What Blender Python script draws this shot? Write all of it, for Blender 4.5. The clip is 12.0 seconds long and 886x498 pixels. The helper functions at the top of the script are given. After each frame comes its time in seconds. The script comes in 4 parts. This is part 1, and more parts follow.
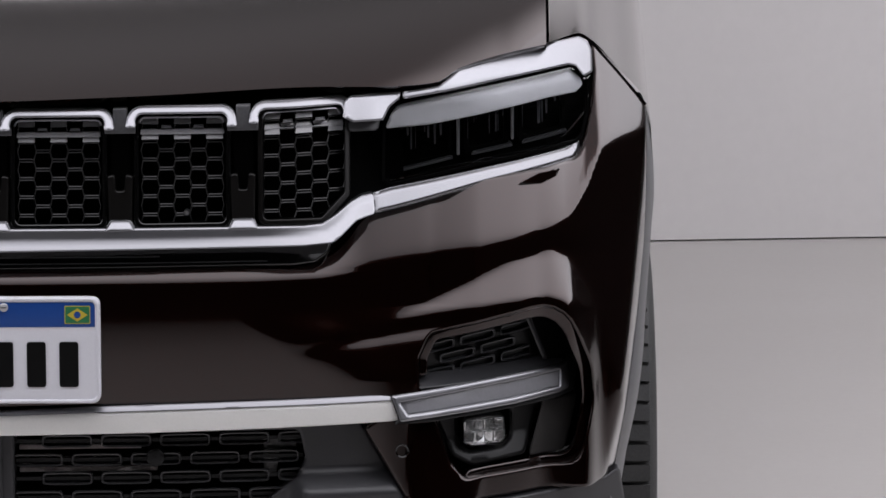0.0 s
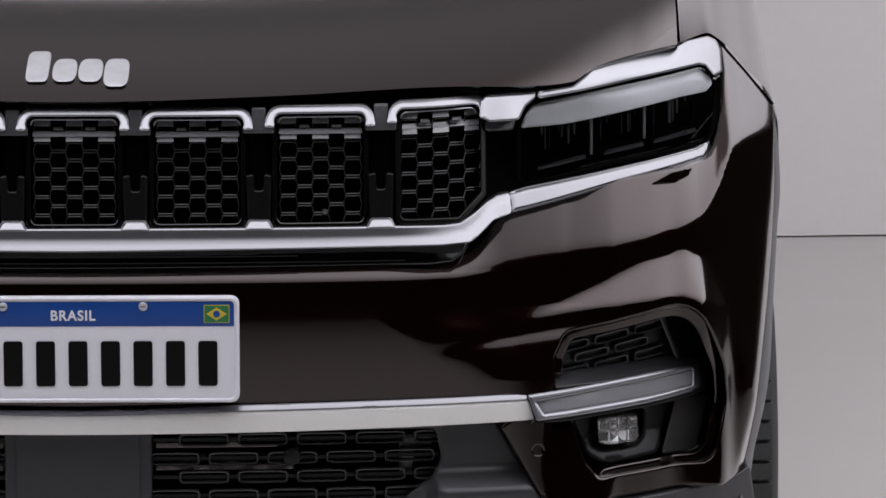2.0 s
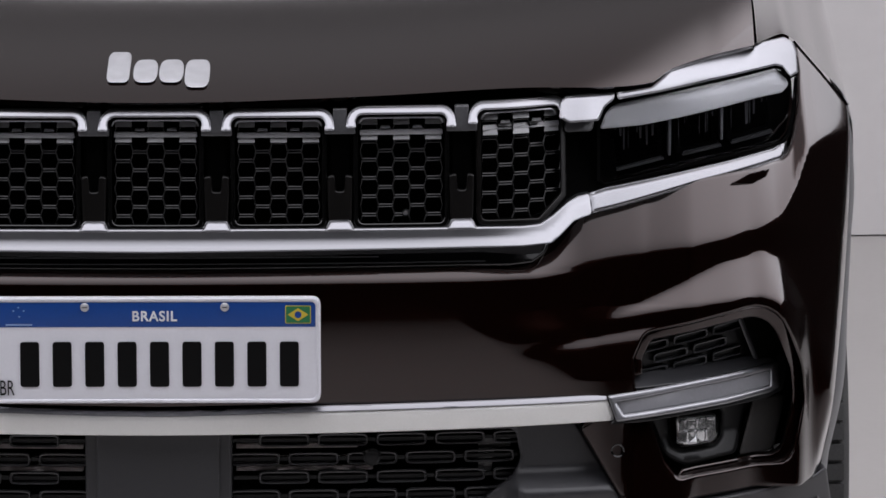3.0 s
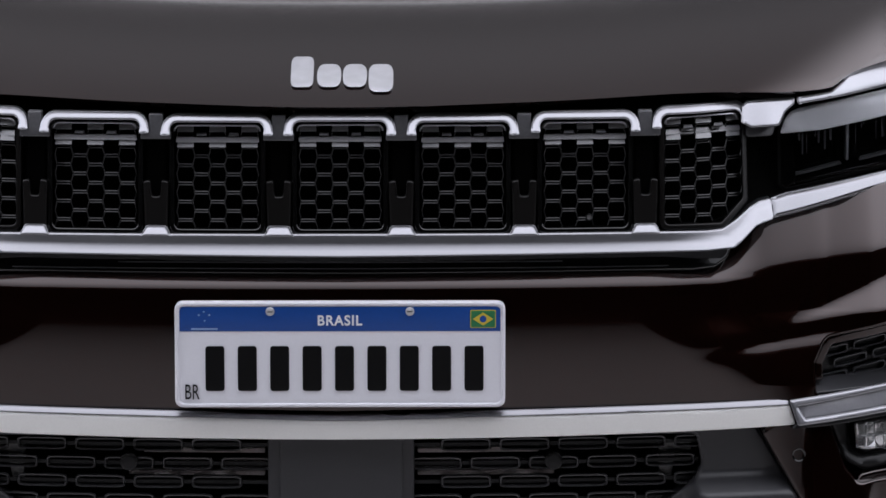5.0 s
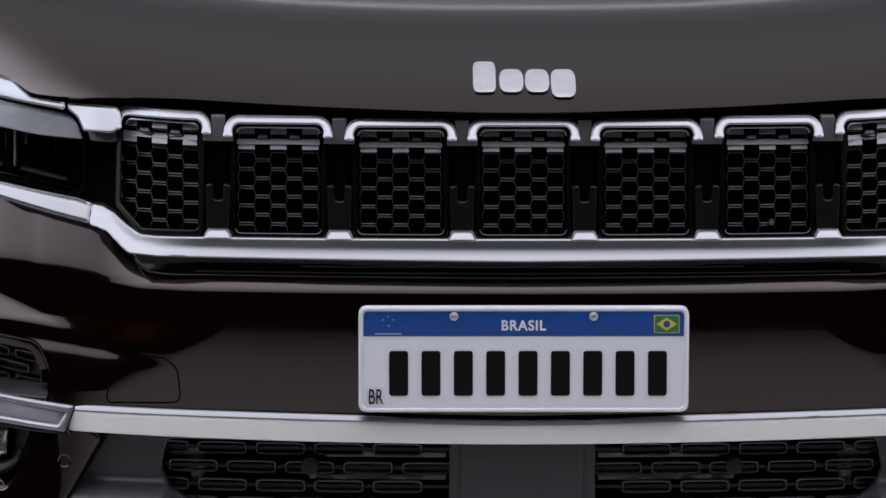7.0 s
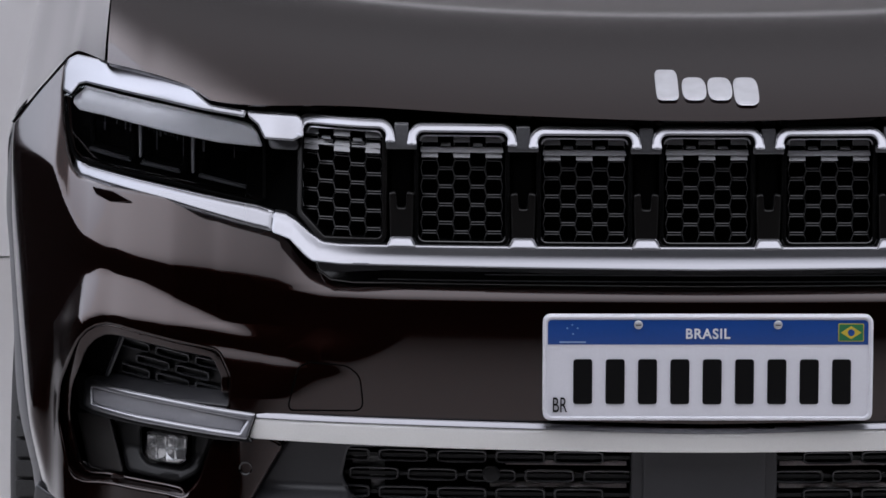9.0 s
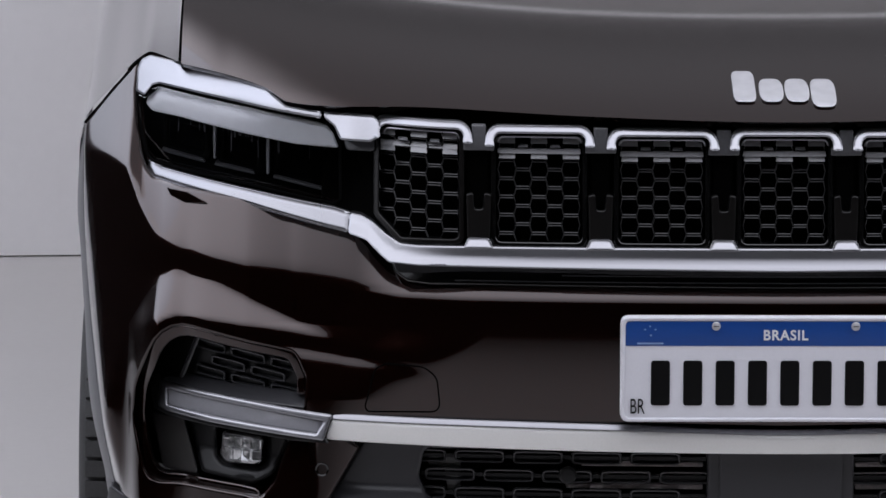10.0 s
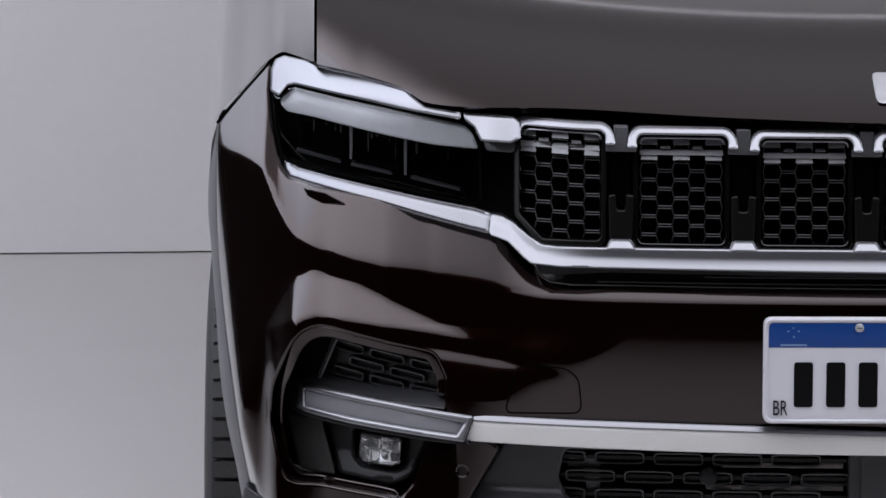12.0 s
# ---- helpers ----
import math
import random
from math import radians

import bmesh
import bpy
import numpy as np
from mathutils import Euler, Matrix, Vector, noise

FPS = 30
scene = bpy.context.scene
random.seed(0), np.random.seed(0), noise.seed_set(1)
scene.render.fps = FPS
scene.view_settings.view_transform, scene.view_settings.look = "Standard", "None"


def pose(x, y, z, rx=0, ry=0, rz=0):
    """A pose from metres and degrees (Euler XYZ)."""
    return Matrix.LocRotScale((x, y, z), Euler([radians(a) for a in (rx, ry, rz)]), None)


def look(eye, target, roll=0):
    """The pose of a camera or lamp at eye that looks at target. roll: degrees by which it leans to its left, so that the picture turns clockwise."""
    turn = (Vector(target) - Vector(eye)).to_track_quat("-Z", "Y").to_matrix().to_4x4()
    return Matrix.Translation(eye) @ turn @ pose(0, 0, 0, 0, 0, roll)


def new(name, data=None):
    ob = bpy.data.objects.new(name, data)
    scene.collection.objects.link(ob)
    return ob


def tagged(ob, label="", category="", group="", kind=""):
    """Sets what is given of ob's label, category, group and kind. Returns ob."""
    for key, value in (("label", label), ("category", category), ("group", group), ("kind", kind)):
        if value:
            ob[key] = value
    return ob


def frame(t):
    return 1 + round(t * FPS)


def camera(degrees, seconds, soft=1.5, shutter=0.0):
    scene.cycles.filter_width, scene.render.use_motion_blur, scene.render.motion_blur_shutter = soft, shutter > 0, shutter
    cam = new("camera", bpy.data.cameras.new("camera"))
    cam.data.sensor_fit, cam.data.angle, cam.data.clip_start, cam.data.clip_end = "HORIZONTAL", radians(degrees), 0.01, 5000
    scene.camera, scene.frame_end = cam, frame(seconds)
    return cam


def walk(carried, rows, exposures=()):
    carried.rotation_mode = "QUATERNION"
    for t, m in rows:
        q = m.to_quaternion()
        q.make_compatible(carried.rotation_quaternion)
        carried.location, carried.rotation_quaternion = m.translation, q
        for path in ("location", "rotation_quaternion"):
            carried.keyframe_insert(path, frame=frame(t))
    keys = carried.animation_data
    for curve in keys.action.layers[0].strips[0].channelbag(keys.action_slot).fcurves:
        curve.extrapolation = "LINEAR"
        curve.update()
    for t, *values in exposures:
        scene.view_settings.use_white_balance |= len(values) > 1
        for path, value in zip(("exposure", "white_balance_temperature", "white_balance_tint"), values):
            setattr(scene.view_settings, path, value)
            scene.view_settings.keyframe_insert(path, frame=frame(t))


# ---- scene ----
cam = camera(11.48, 12.0, soft=1.55)
PATH = [
    (0, (0.5822, -5.2510, 1.4736), (0.6115, -0.2939, 0.8204), -0.16),
    (0.5, (0.5325, -5.2539, 1.4758), (0.5620, -0.2973, 0.8197), -0.14),
    (1, (0.4872, -5.2567, 1.4780), (0.5169, -0.3002, 0.8202), -0.13),
    (1.5, (0.4496, -5.2592, 1.4802), (0.4795, -0.3028, 0.8218), -0.12),
    (2, (0.4142, -5.2615, 1.4824), (0.4444, -0.3053, 0.8223), -0.10),
    (2.5, (0.3692, -5.2635, 1.4846), (0.3996, -0.3076, 0.8229), -0.09),
    (3, (0.3155, -5.2653, 1.4868), (0.3462, -0.3095, 0.8242), -0.07),
    (3.2, (0.2936, -5.2660, 1.4876), (0.3243, -0.3102, 0.8248), -0.07),
    (5, (0.0910, -5.2704, 1.4955), (0.1226, -0.3149, 0.8309), -0.02),
    (5.5, (0.0418, -5.2712, 1.4977), (0.0736, -0.3157, 0.8328), -0.00),
    (6, (-0.0143, -5.2716, 1.4999), (0.0177, -0.3164, 0.8330), 0.01),
    (6.5, (-0.0739, -5.2719, 1.5021), (-0.0416, -0.3168, 0.8345), 0.03),
    (7, (-0.1324, -5.2720, 1.5043), (-0.0999, -0.3167, 0.8376), 0.04),
    (8.8, (-0.3354, -5.2702, 1.5122), (-0.3021, -0.3149, 0.8461), 0.09),
    (9, (-0.3566, -5.2699, 1.5131), (-0.3232, -0.3145, 0.8472), 0.10),
    (9.5, (-0.4078, -5.2688, 1.5153), (-0.3742, -0.3137, 0.8473), 0.11),
    (10, (-0.4511, -5.2675, 1.5175), (-0.4173, -0.3126, 0.8486), 0.13),
    (10.5, (-0.4857, -5.2660, 1.5197), (-0.4516, -0.3111, 0.8502), 0.14),
    (11, (-0.5207, -5.2642, 1.5219), (-0.4864, -0.3095, 0.8512), 0.16),
    (11.5, (-0.5691, -5.2622, 1.5241), (-0.5345, -0.3080, 0.8501), 0.17),
    (12, (-0.6251, -5.2600, 1.5262), (-0.5903, -0.3062, 0.8496), 0.18),
]
walk(cam, [(t, look(eye, target, roll)) for t, eye, target, roll in PATH], [(0, 0, 6500, 10), (3, 0, 6450, 10), (5.5, 0, 6200, 10), (9, 0, 6200, 10), (12, 0, 6200, 10)])

# ---- light and room ----
WALL_Y, CEIL_Z, ROOM_X, BACK_Y = 5.95, 4.6, 7.0, -6.2
world = bpy.data.worlds.new("studio_world")
scene.world = world
world.use_nodes = True
world.node_tree.nodes["Background"].inputs[0].default_value = (0.8, 0.85, 1.0, 1)
world.node_tree.nodes["Background"].inputs[1].default_value = 0.02


# ---- materials ----
def material(name, base, rough, metal=0.0, coat=0.0, coat_rough=0.03, scale=60.0, vary=0.15, bump=0.0, big=2.0, spec=0.5, rough_vary=0.1):
    """Principled paint with two scales of uneven colour, uneven gloss and a fine relief."""
    m = bpy.data.materials.new(name)
    m.use_nodes = True
    n, l = m.node_tree.nodes, m.node_tree.links
    p = n["Principled BSDF"]
    p.inputs["Roughness"].default_value = rough
    p.inputs["Metallic"].default_value = metal
    p.inputs["Coat Weight"].default_value = coat
    p.inputs["Coat Roughness"].default_value = coat_rough
    p.inputs["Specular IOR Level"].default_value = spec
    geo = n.new("ShaderNodeTexCoord")
    fine, wide = n.new("ShaderNodeTexNoise"), n.new("ShaderNodeTexNoise")
    fine.inputs["Scale"].default_value, fine.inputs["Detail"].default_value = scale, 6.0
    wide.inputs["Scale"].default_value, wide.inputs["Detail"].default_value = big, 4.0
    l.new(geo.outputs["Object"], fine.inputs["Vector"])
    l.new(geo.outputs["Object"], wide.inputs["Vector"])
    add = n.new("ShaderNodeMath")
    add.operation = "ADD"
    l.new(fine.outputs["Fac"], add.inputs[0])
    l.new(wide.outputs["Fac"], add.inputs[1])
    ramp = n.new("ShaderNodeMapRange")
    ramp.inputs["From Min"].default_value, ramp.inputs["From Max"].default_value = 0.6, 1.4
    ramp.inputs["To Min"].default_value, ramp.inputs["To Max"].default_value = 1 - vary, 1 + vary
    l.new(add.outputs[0], ramp.inputs["Value"])
    mul = n.new("ShaderNodeVectorMath")
    mul.operation = "SCALE"
    mul.inputs[0].default_value = base
    l.new(ramp.outputs[0], mul.inputs["Scale"])
    l.new(mul.outputs[0], p.inputs["Base Color"])
    r2 = n.new("ShaderNodeMapRange")
    r2.inputs["From Min"].default_value, r2.inputs["From Max"].default_value = 0.3, 0.7
    r2.inputs["To Min"].default_value, r2.inputs["To Max"].default_value = rough * (1 - rough_vary), rough * (1 + rough_vary)
    l.new(wide.outputs["Fac"], r2.inputs["Value"])
    l.new(r2.outputs[0], p.inputs["Roughness"])
    if bump:
        b = n.new("ShaderNodeBump")
        b.inputs["Strength"].default_value, b.inputs["Distance"].default_value = bump, 0.001
        l.new(fine.outputs["Fac"], b.inputs["Height"])
        l.new(b.outputs[0], p.inputs["Normal"])
    return m


PAINT = material("brown_metallic_paint", (0.0125, 0.0032, 0.0019), 0.22, metal=0.86, coat=1.0, spec=0.03, coat_rough=0.08, scale=900, vary=0.12)
PAINT.node_tree.nodes["Principled BSDF"].inputs["Coat IOR"].default_value = 1.52
CHROME = material("satin_chrome", (0.270, 0.270, 0.286), 0.33, metal=1.0, scale=300, vary=0.03)
BRIGHT = material("polished_chrome", (0.225, 0.225, 0.238), 0.28, metal=1.0, scale=300, vary=0.02)
SATIN = material("silver_strip_paint", (0.76, 0.755, 0.735), 0.36, metal=0.15, scale=400, vary=0.04)
GLOSS = material("piano_black_plastic", (0.003, 0.003, 0.003), 0.12, coat=0.3, scale=200, vary=0.2)
BLACK = material("black_moulded_plastic", (0.005, 0.005, 0.0055), 0.42, spec=0.3, scale=500, vary=0.25, bump=0.1)
GREY = material("dark_grey_grained_plastic", (0.027, 0.027, 0.030), 0.42, scale=700, vary=0.2, bump=0.15)
# near-black, so that backings and gaps carry their deep shade in the colour
VOID = material("matt_black_cavity_shade", (0.0008, 0.0008, 0.0008), 0.9, spec=0.03)
RUBBER = material("tyre_rubber", (0.034, 0.034, 0.034), 0.62, scale=350, vary=0.3, bump=0.4)
ALLOY = material("grey_alloy", (0.30, 0.30, 0.31), 0.3, metal=1.0)
WHITE = material("white_plate_enamel", (0.70, 0.70, 0.75), 0.35, scale=250, vary=0.03, bump=0.05)
BLUE = material("blue_plate_film", (0.004, 0.050, 0.25), 0.40, scale=250, vary=0.08)
INK = material("black_plate_enamel", (0.0018, 0.0018, 0.002), 0.5, spec=0.15)
GREEN = material("green_flag_film", (0.02, 0.16, 0.06), 0.4)
YELLOW = material("yellow_flag_film", (0.55, 0.42, 0.04), 0.4)
PALE = material("white_print", (0.72, 0.74, 0.78), 0.4)
FLOOR = material("grey_painted_concrete", (0.455, 0.437, 0.420), 0.36, scale=45, vary=0.035, bump=0.05, big=0.5, rough_vary=0.2)
WALLM = material("light_grey_painted_wall", (0.69, 0.668, 0.662), 0.75, scale=30, vary=0.025, bump=0.05, big=0.4)
DARK = material("unseen_black_surface", (0.004, 0.004, 0.0043), 0.9, scale=8, vary=0.3, spec=0.1)
CEILM = material("grey_studio_ceiling", (0.30, 0.30, 0.31), 0.9, scale=6, vary=0.2, spec=0.1)
GUIDE = material("frosted_light_guide", (0.85, 0.85, 0.88), 0.30, coat=0.6, scale=120, vary=0.08)
CAP = material("pillar_cap_plastic", (0.075, 0.075, 0.08), 0.35, spec=0.5, scale=300, vary=0.25)
CRYSTAL = material("clear_lamp_reflector", (0.90, 0.90, 0.90), 0.10, metal=0.9, scale=70, vary=0.3)
RAIL = material("dull_cooler_metal", (0.50, 0.46, 0.46), 0.4, metal=0.3, scale=200, vary=0.3)
BLACK2 = material("grey_bracket_plastic", (0.15, 0.15, 0.15), 0.45, scale=300, vary=0.25)
GREYG = material("smooth_grey_plastic", (0.045, 0.043, 0.042), 0.35, coat=0.3)
FOOT = material("pillar_foot_plastic", (0.004, 0.0036, 0.0034), 0.3, spec=0.22, scale=300, vary=0.2)
NET = material("grille_net_plastic", (0.0025, 0.0025, 0.0027), 0.24, spec=0.42, scale=400, vary=0.2)
LIP = material("smooth_black_plastic", (0.17, 0.17, 0.178), 0.3, spec=0.8, scale=400, vary=0.2)
BADGE = material("bright_badge_silver", (0.50, 0.50, 0.52), 0.38, metal=0.45)
RIBBED = material("grey_ribbed_plastic", (0.22, 0.22, 0.23), 0.3, scale=900, vary=0.5)
SMOKE = material("smoked_lamp_plastic", (0.05, 0.05, 0.056), 0.25, scale=200, vary=0.3)
NETLOW2 = material("corner_net_plastic", (0.034, 0.035, 0.038), 0.35, scale=300, vary=0.25)
DIFFUSE = material("grey_diffuser", (0.19, 0.19, 0.205), 0.30, coat=0.7, scale=250, vary=0.1)
GREYA = material("grey_arch_plastic", (0.10, 0.10, 0.105), 0.45, scale=600, vary=0.15, bump=0.1)
NETLOW = material("intake_net_plastic", (0.034, 0.034, 0.036), 0.35, scale=300, vary=0.25)
FAINT = material("pale_blue_print", (0.22, 0.32, 0.55), 0.4)


def glass_material(name, tint):
    m = bpy.data.materials.new(name)
    m.use_nodes = True
    n, l = m.node_tree.nodes, m.node_tree.links
    n.remove(n["Principled BSDF"])
    clear, gloss, mix, fres = (n.new("ShaderNode" + k) for k in ("BsdfTransparent", "BsdfGlossy", "MixShader", "Fresnel"))
    clear.inputs[0].default_value = (*tint, 1)
    gloss.inputs["Roughness"].default_value = 0.03
    fres.inputs["IOR"].default_value = 1.5
    l.new(fres.outputs[0], mix.inputs[0])
    l.new(clear.outputs[0], mix.inputs[1])
    l.new(gloss.outputs[0], mix.inputs[2])
    l.new(mix.outputs[0], n["Material Output"].inputs[0])
    return m


GLASS = glass_material("clear_polycarbonate", (0.94, 0.95, 0.96))


def glow_material(name, colour, strength, front=1.0, middle=1.0, back_middle=1.0, back=1.0):
    """Lit diffuser cloth: front and back are its light along those edges, middle and back_middle that of its dimmed
    centre, at the front and at the back, set to shape reflections.
    """
    m = bpy.data.materials.new(name)
    m.use_nodes = True
    n, l = m.node_tree.nodes, m.node_tree.links
    e = n.new("ShaderNodeEmission")
    e.inputs[0].default_value, e.inputs[1].default_value = (*colour, 1), strength
    n.remove(n["Principled BSDF"])
    l.new(e.outputs[0], n["Material Output"].inputs[0])
    place, split = n.new("ShaderNodeTexCoord"), n.new("ShaderNodeSeparateXYZ")
    l.new(place.outputs["Generated"], split.inputs[0])

    def fall(value, a, b, low, high):
        ramp = n.new("ShaderNodeMapRange")
        ramp.interpolation_type = "SMOOTHSTEP"
        for key, v in (("From Min", a), ("From Max", b), ("To Min", low), ("To Max", high)):
            ramp.inputs[key].default_value = v
        l.new(value, ramp.inputs["Value"])
        return ramp

    if front < 1:
        l.new(fall(split.outputs["Y"], 0, .97, front * strength, strength).outputs[0], e.inputs[1])
    if back < 1:
        l.new(fall(split.outputs["Y"], .1, .95, strength, back * strength).outputs[0], e.inputs[1])
    if middle < 1:
        away, size = n.new("ShaderNodeMath"), n.new("ShaderNodeMath")
        away.operation, away.inputs[1].default_value, size.operation = "SUBTRACT", .5, "ABSOLUTE"
        l.new(split.outputs["X"], away.inputs[0])
        l.new(away.outputs[0], size.inputs[0])
        across = fall(size.outputs[0], .32, .52, 0, strength)
        l.new(fall(split.outputs["Y"], -.1, .85, middle * strength, back_middle * strength).outputs[0], across.inputs["To Min"])
        l.new(across.outputs[0], e.inputs[1])
    return m


GLOW = glow_material("softbox_diffuser", (1.0, 0.985, 1.05), 3.2, front=.30)
GLOW_EAST = glow_material("east_softbox_diffuser", (1.0, 0.985, 1.05), 3.25, back=.62)
GLOW_WEST = glow_material("west_softbox_diffuser", (.965, 0.985, 1.10), 3.2, back=.55)
# centre dimmed towards the back to shade the bonnet's reflection
GLOW_DIM = glow_material("roof_softbox_diffuser", (1.0, 0.96, 1.01), 2.8, middle=.205, back_middle=.046)
GLOW_ADDED = glow_material("added_wall_glow", (1.0, 0.96, 1.01), 1.3)


# ---- mesh helpers ----
from mathutils.geometry import delaunay_2d_cdt


def part(name, data, mat, parent=None, label=""):
    """Links a mesh or a bmesh as one object under its thing or part."""
    if isinstance(data, bmesh.types.BMesh):
        me = bpy.data.meshes.new(name)
        data.to_mesh(me)
        data.free()
    else:
        me = data
    me.materials.clear()
    me.materials.append(mat)
    ob = new(name, me)
    if parent is not None:
        ob.parent = parent
    return tagged(ob, label)


def smooth_mesh(me, angle=35.0):
    me.polygons.foreach_set("use_smooth", [True] * len(me.polygons))
    me.set_sharp_from_angle(angle=radians(angle))
    return me


def pydata(name, verts, faces, smooth=True, angle=35.0):
    me = bpy.data.meshes.new(name)
    me.from_pydata([tuple(map(float, v)) for v in verts], [], faces)
    me.update()
    return smooth_mesh(me, angle) if smooth else me


def box_mesh(name, lo, hi, bevel=0.0, segments=2):
    bm = bmesh.new()
    bmesh.ops.create_cube(bm, size=1.0)
    for v in bm.verts:
        v.co = Vector([a + (b - a) * (c + 0.5) for a, b, c in zip(lo, hi, v.co)])
    if bevel:
        bmesh.ops.bevel(bm, geom=bm.edges[:], offset=bevel, segments=segments, profile=0.5, affect="EDGES")
    me = bpy.data.meshes.new(name)
    bm.to_mesh(me)
    bm.free()
    return smooth_mesh(me, 50) if bevel else me


def curve_through(xs, ys):
    """A monotone cubic through knots, for arrays."""
    xs, ys = np.array(xs, float), np.array(ys, float)
    h, d = np.diff(xs), np.diff(ys) / np.diff(xs)
    m = np.zeros(len(xs))
    for i in range(1, len(xs) - 1):
        if d[i - 1] * d[i] > 0:
            a, b = 2 * h[i] + h[i - 1], h[i] + 2 * h[i - 1]
            m[i] = (a + b) / (a / d[i - 1] + b / d[i])
    m[0], m[-1] = (0.0 if xs[0] == 0 else d[0]), d[-1]

    def f(x):
        x = np.asarray(x, float)
        i = np.clip(np.searchsorted(xs, x) - 1, 0, len(h) - 1)
        t = (x - xs[i]) / h[i]
        inside = (1 + 2 * t) * (1 - t) ** 2 * ys[i] + t * (1 - t) ** 2 * h[i] * m[i] + t * t * (3 - 2 * t) * ys[i + 1] + t * t * (t - 1) * h[i] * m[i + 1]
        return np.where(x > xs[-1], ys[-1] + m[-1] * (x - xs[-1]), np.where(x < xs[0], ys[0] + m[0] * (x - xs[0]), inside))

    return f


def step_between(a, b, x):
    t = np.clip((np.asarray(x, float) - a) / (b - a), 0, 1)
    return t * t * (3 - 2 * t)


def ramp_up(d, r):
    """max(d, 0) with a rounded foot of size r."""
    return 0.5 * (d + np.sqrt(d * d + r * r))


def rounded(corners, radius=0.006, step=0.006):
    """A closed outline in x, z with its corners rounded, in even steps. A corner may carry its own radius."""
    pts, n, out = [np.array(c[:2], float) for c in corners], len(corners), []
    for i in range(n):
        a, p, b = pts[i - 1], pts[i], pts[(i + 1) % n]
        r = corners[i][2] if len(corners[i]) > 2 else radius
        u, v = a - p, b - p
        lu, lv = np.linalg.norm(u), np.linalg.norm(v)
        u, v = u / lu, v / lv
        half = math.acos(max(-1, min(1, float(u @ v)))) / 2
        if r <= 0 or half > 1.56:
            out.append(p)
            continue
        cut = min(r / math.tan(half), 0.45 * lu, 0.45 * lv)
        s, e = p + u * cut, p + v * cut
        for k in range(6):
            t = k / 5
            out.append((1 - t) ** 2 * s + 2 * t * (1 - t) * p + t * t * e)
    dense = []
    for i in range(len(out)):
        a, b = out[i], out[(i + 1) % len(out)]
        m = max(1, int(np.linalg.norm(b - a) / step))
        dense += [a + (b - a) * k / m for k in range(m) if np.linalg.norm(b - a) > 1e-6]
    dense = np.array(dense)
    area = np.sum(dense[:, 0] * np.roll(dense[:, 1], -1) - np.roll(dense[:, 0], -1) * dense[:, 1])
    return dense if area > 0 else dense[::-1]


def mirrored(corners):
    return [(-c[0], *c[1:]) for c in corners][::-1]


def both_sides(right):
    """A closed outline from its right half, which runs from the middle to the middle."""
    return right + [(-c[0], *c[1:]) for c in right[::-1] if c[0] > 1e-6]


def inside(points, loop):
    x, y = points[:, 0:1], points[:, 1:2]
    a, b = loop, np.roll(loop, -1, 0)
    crosses = ((a[:, 1] > y) != (b[:, 1] > y)) & (x < (b[:, 0] - a[:, 0]) * (y - a[:, 1]) / (b[:, 1] - a[:, 1] + 1e-15) + a[:, 0])
    return crosses.sum(1) % 2 == 1


def distance(points, loops):
    best = np.full(len(points), 9.0)
    for loop in loops:
        a, b = loop, np.roll(loop, -1, 0)
        ab = b - a
        for s in range(0, len(points), 2000):
            p = points[s : s + 2000, None, :]
            t = np.clip(((p - a) * ab).sum(-1) / ((ab * ab).sum(-1) + 1e-15), 0, 1)
            best[s : s + 2000] = np.minimum(best[s : s + 2000], np.linalg.norm(p - a - t[..., None] * ab, axis=-1).min(1))
    return best


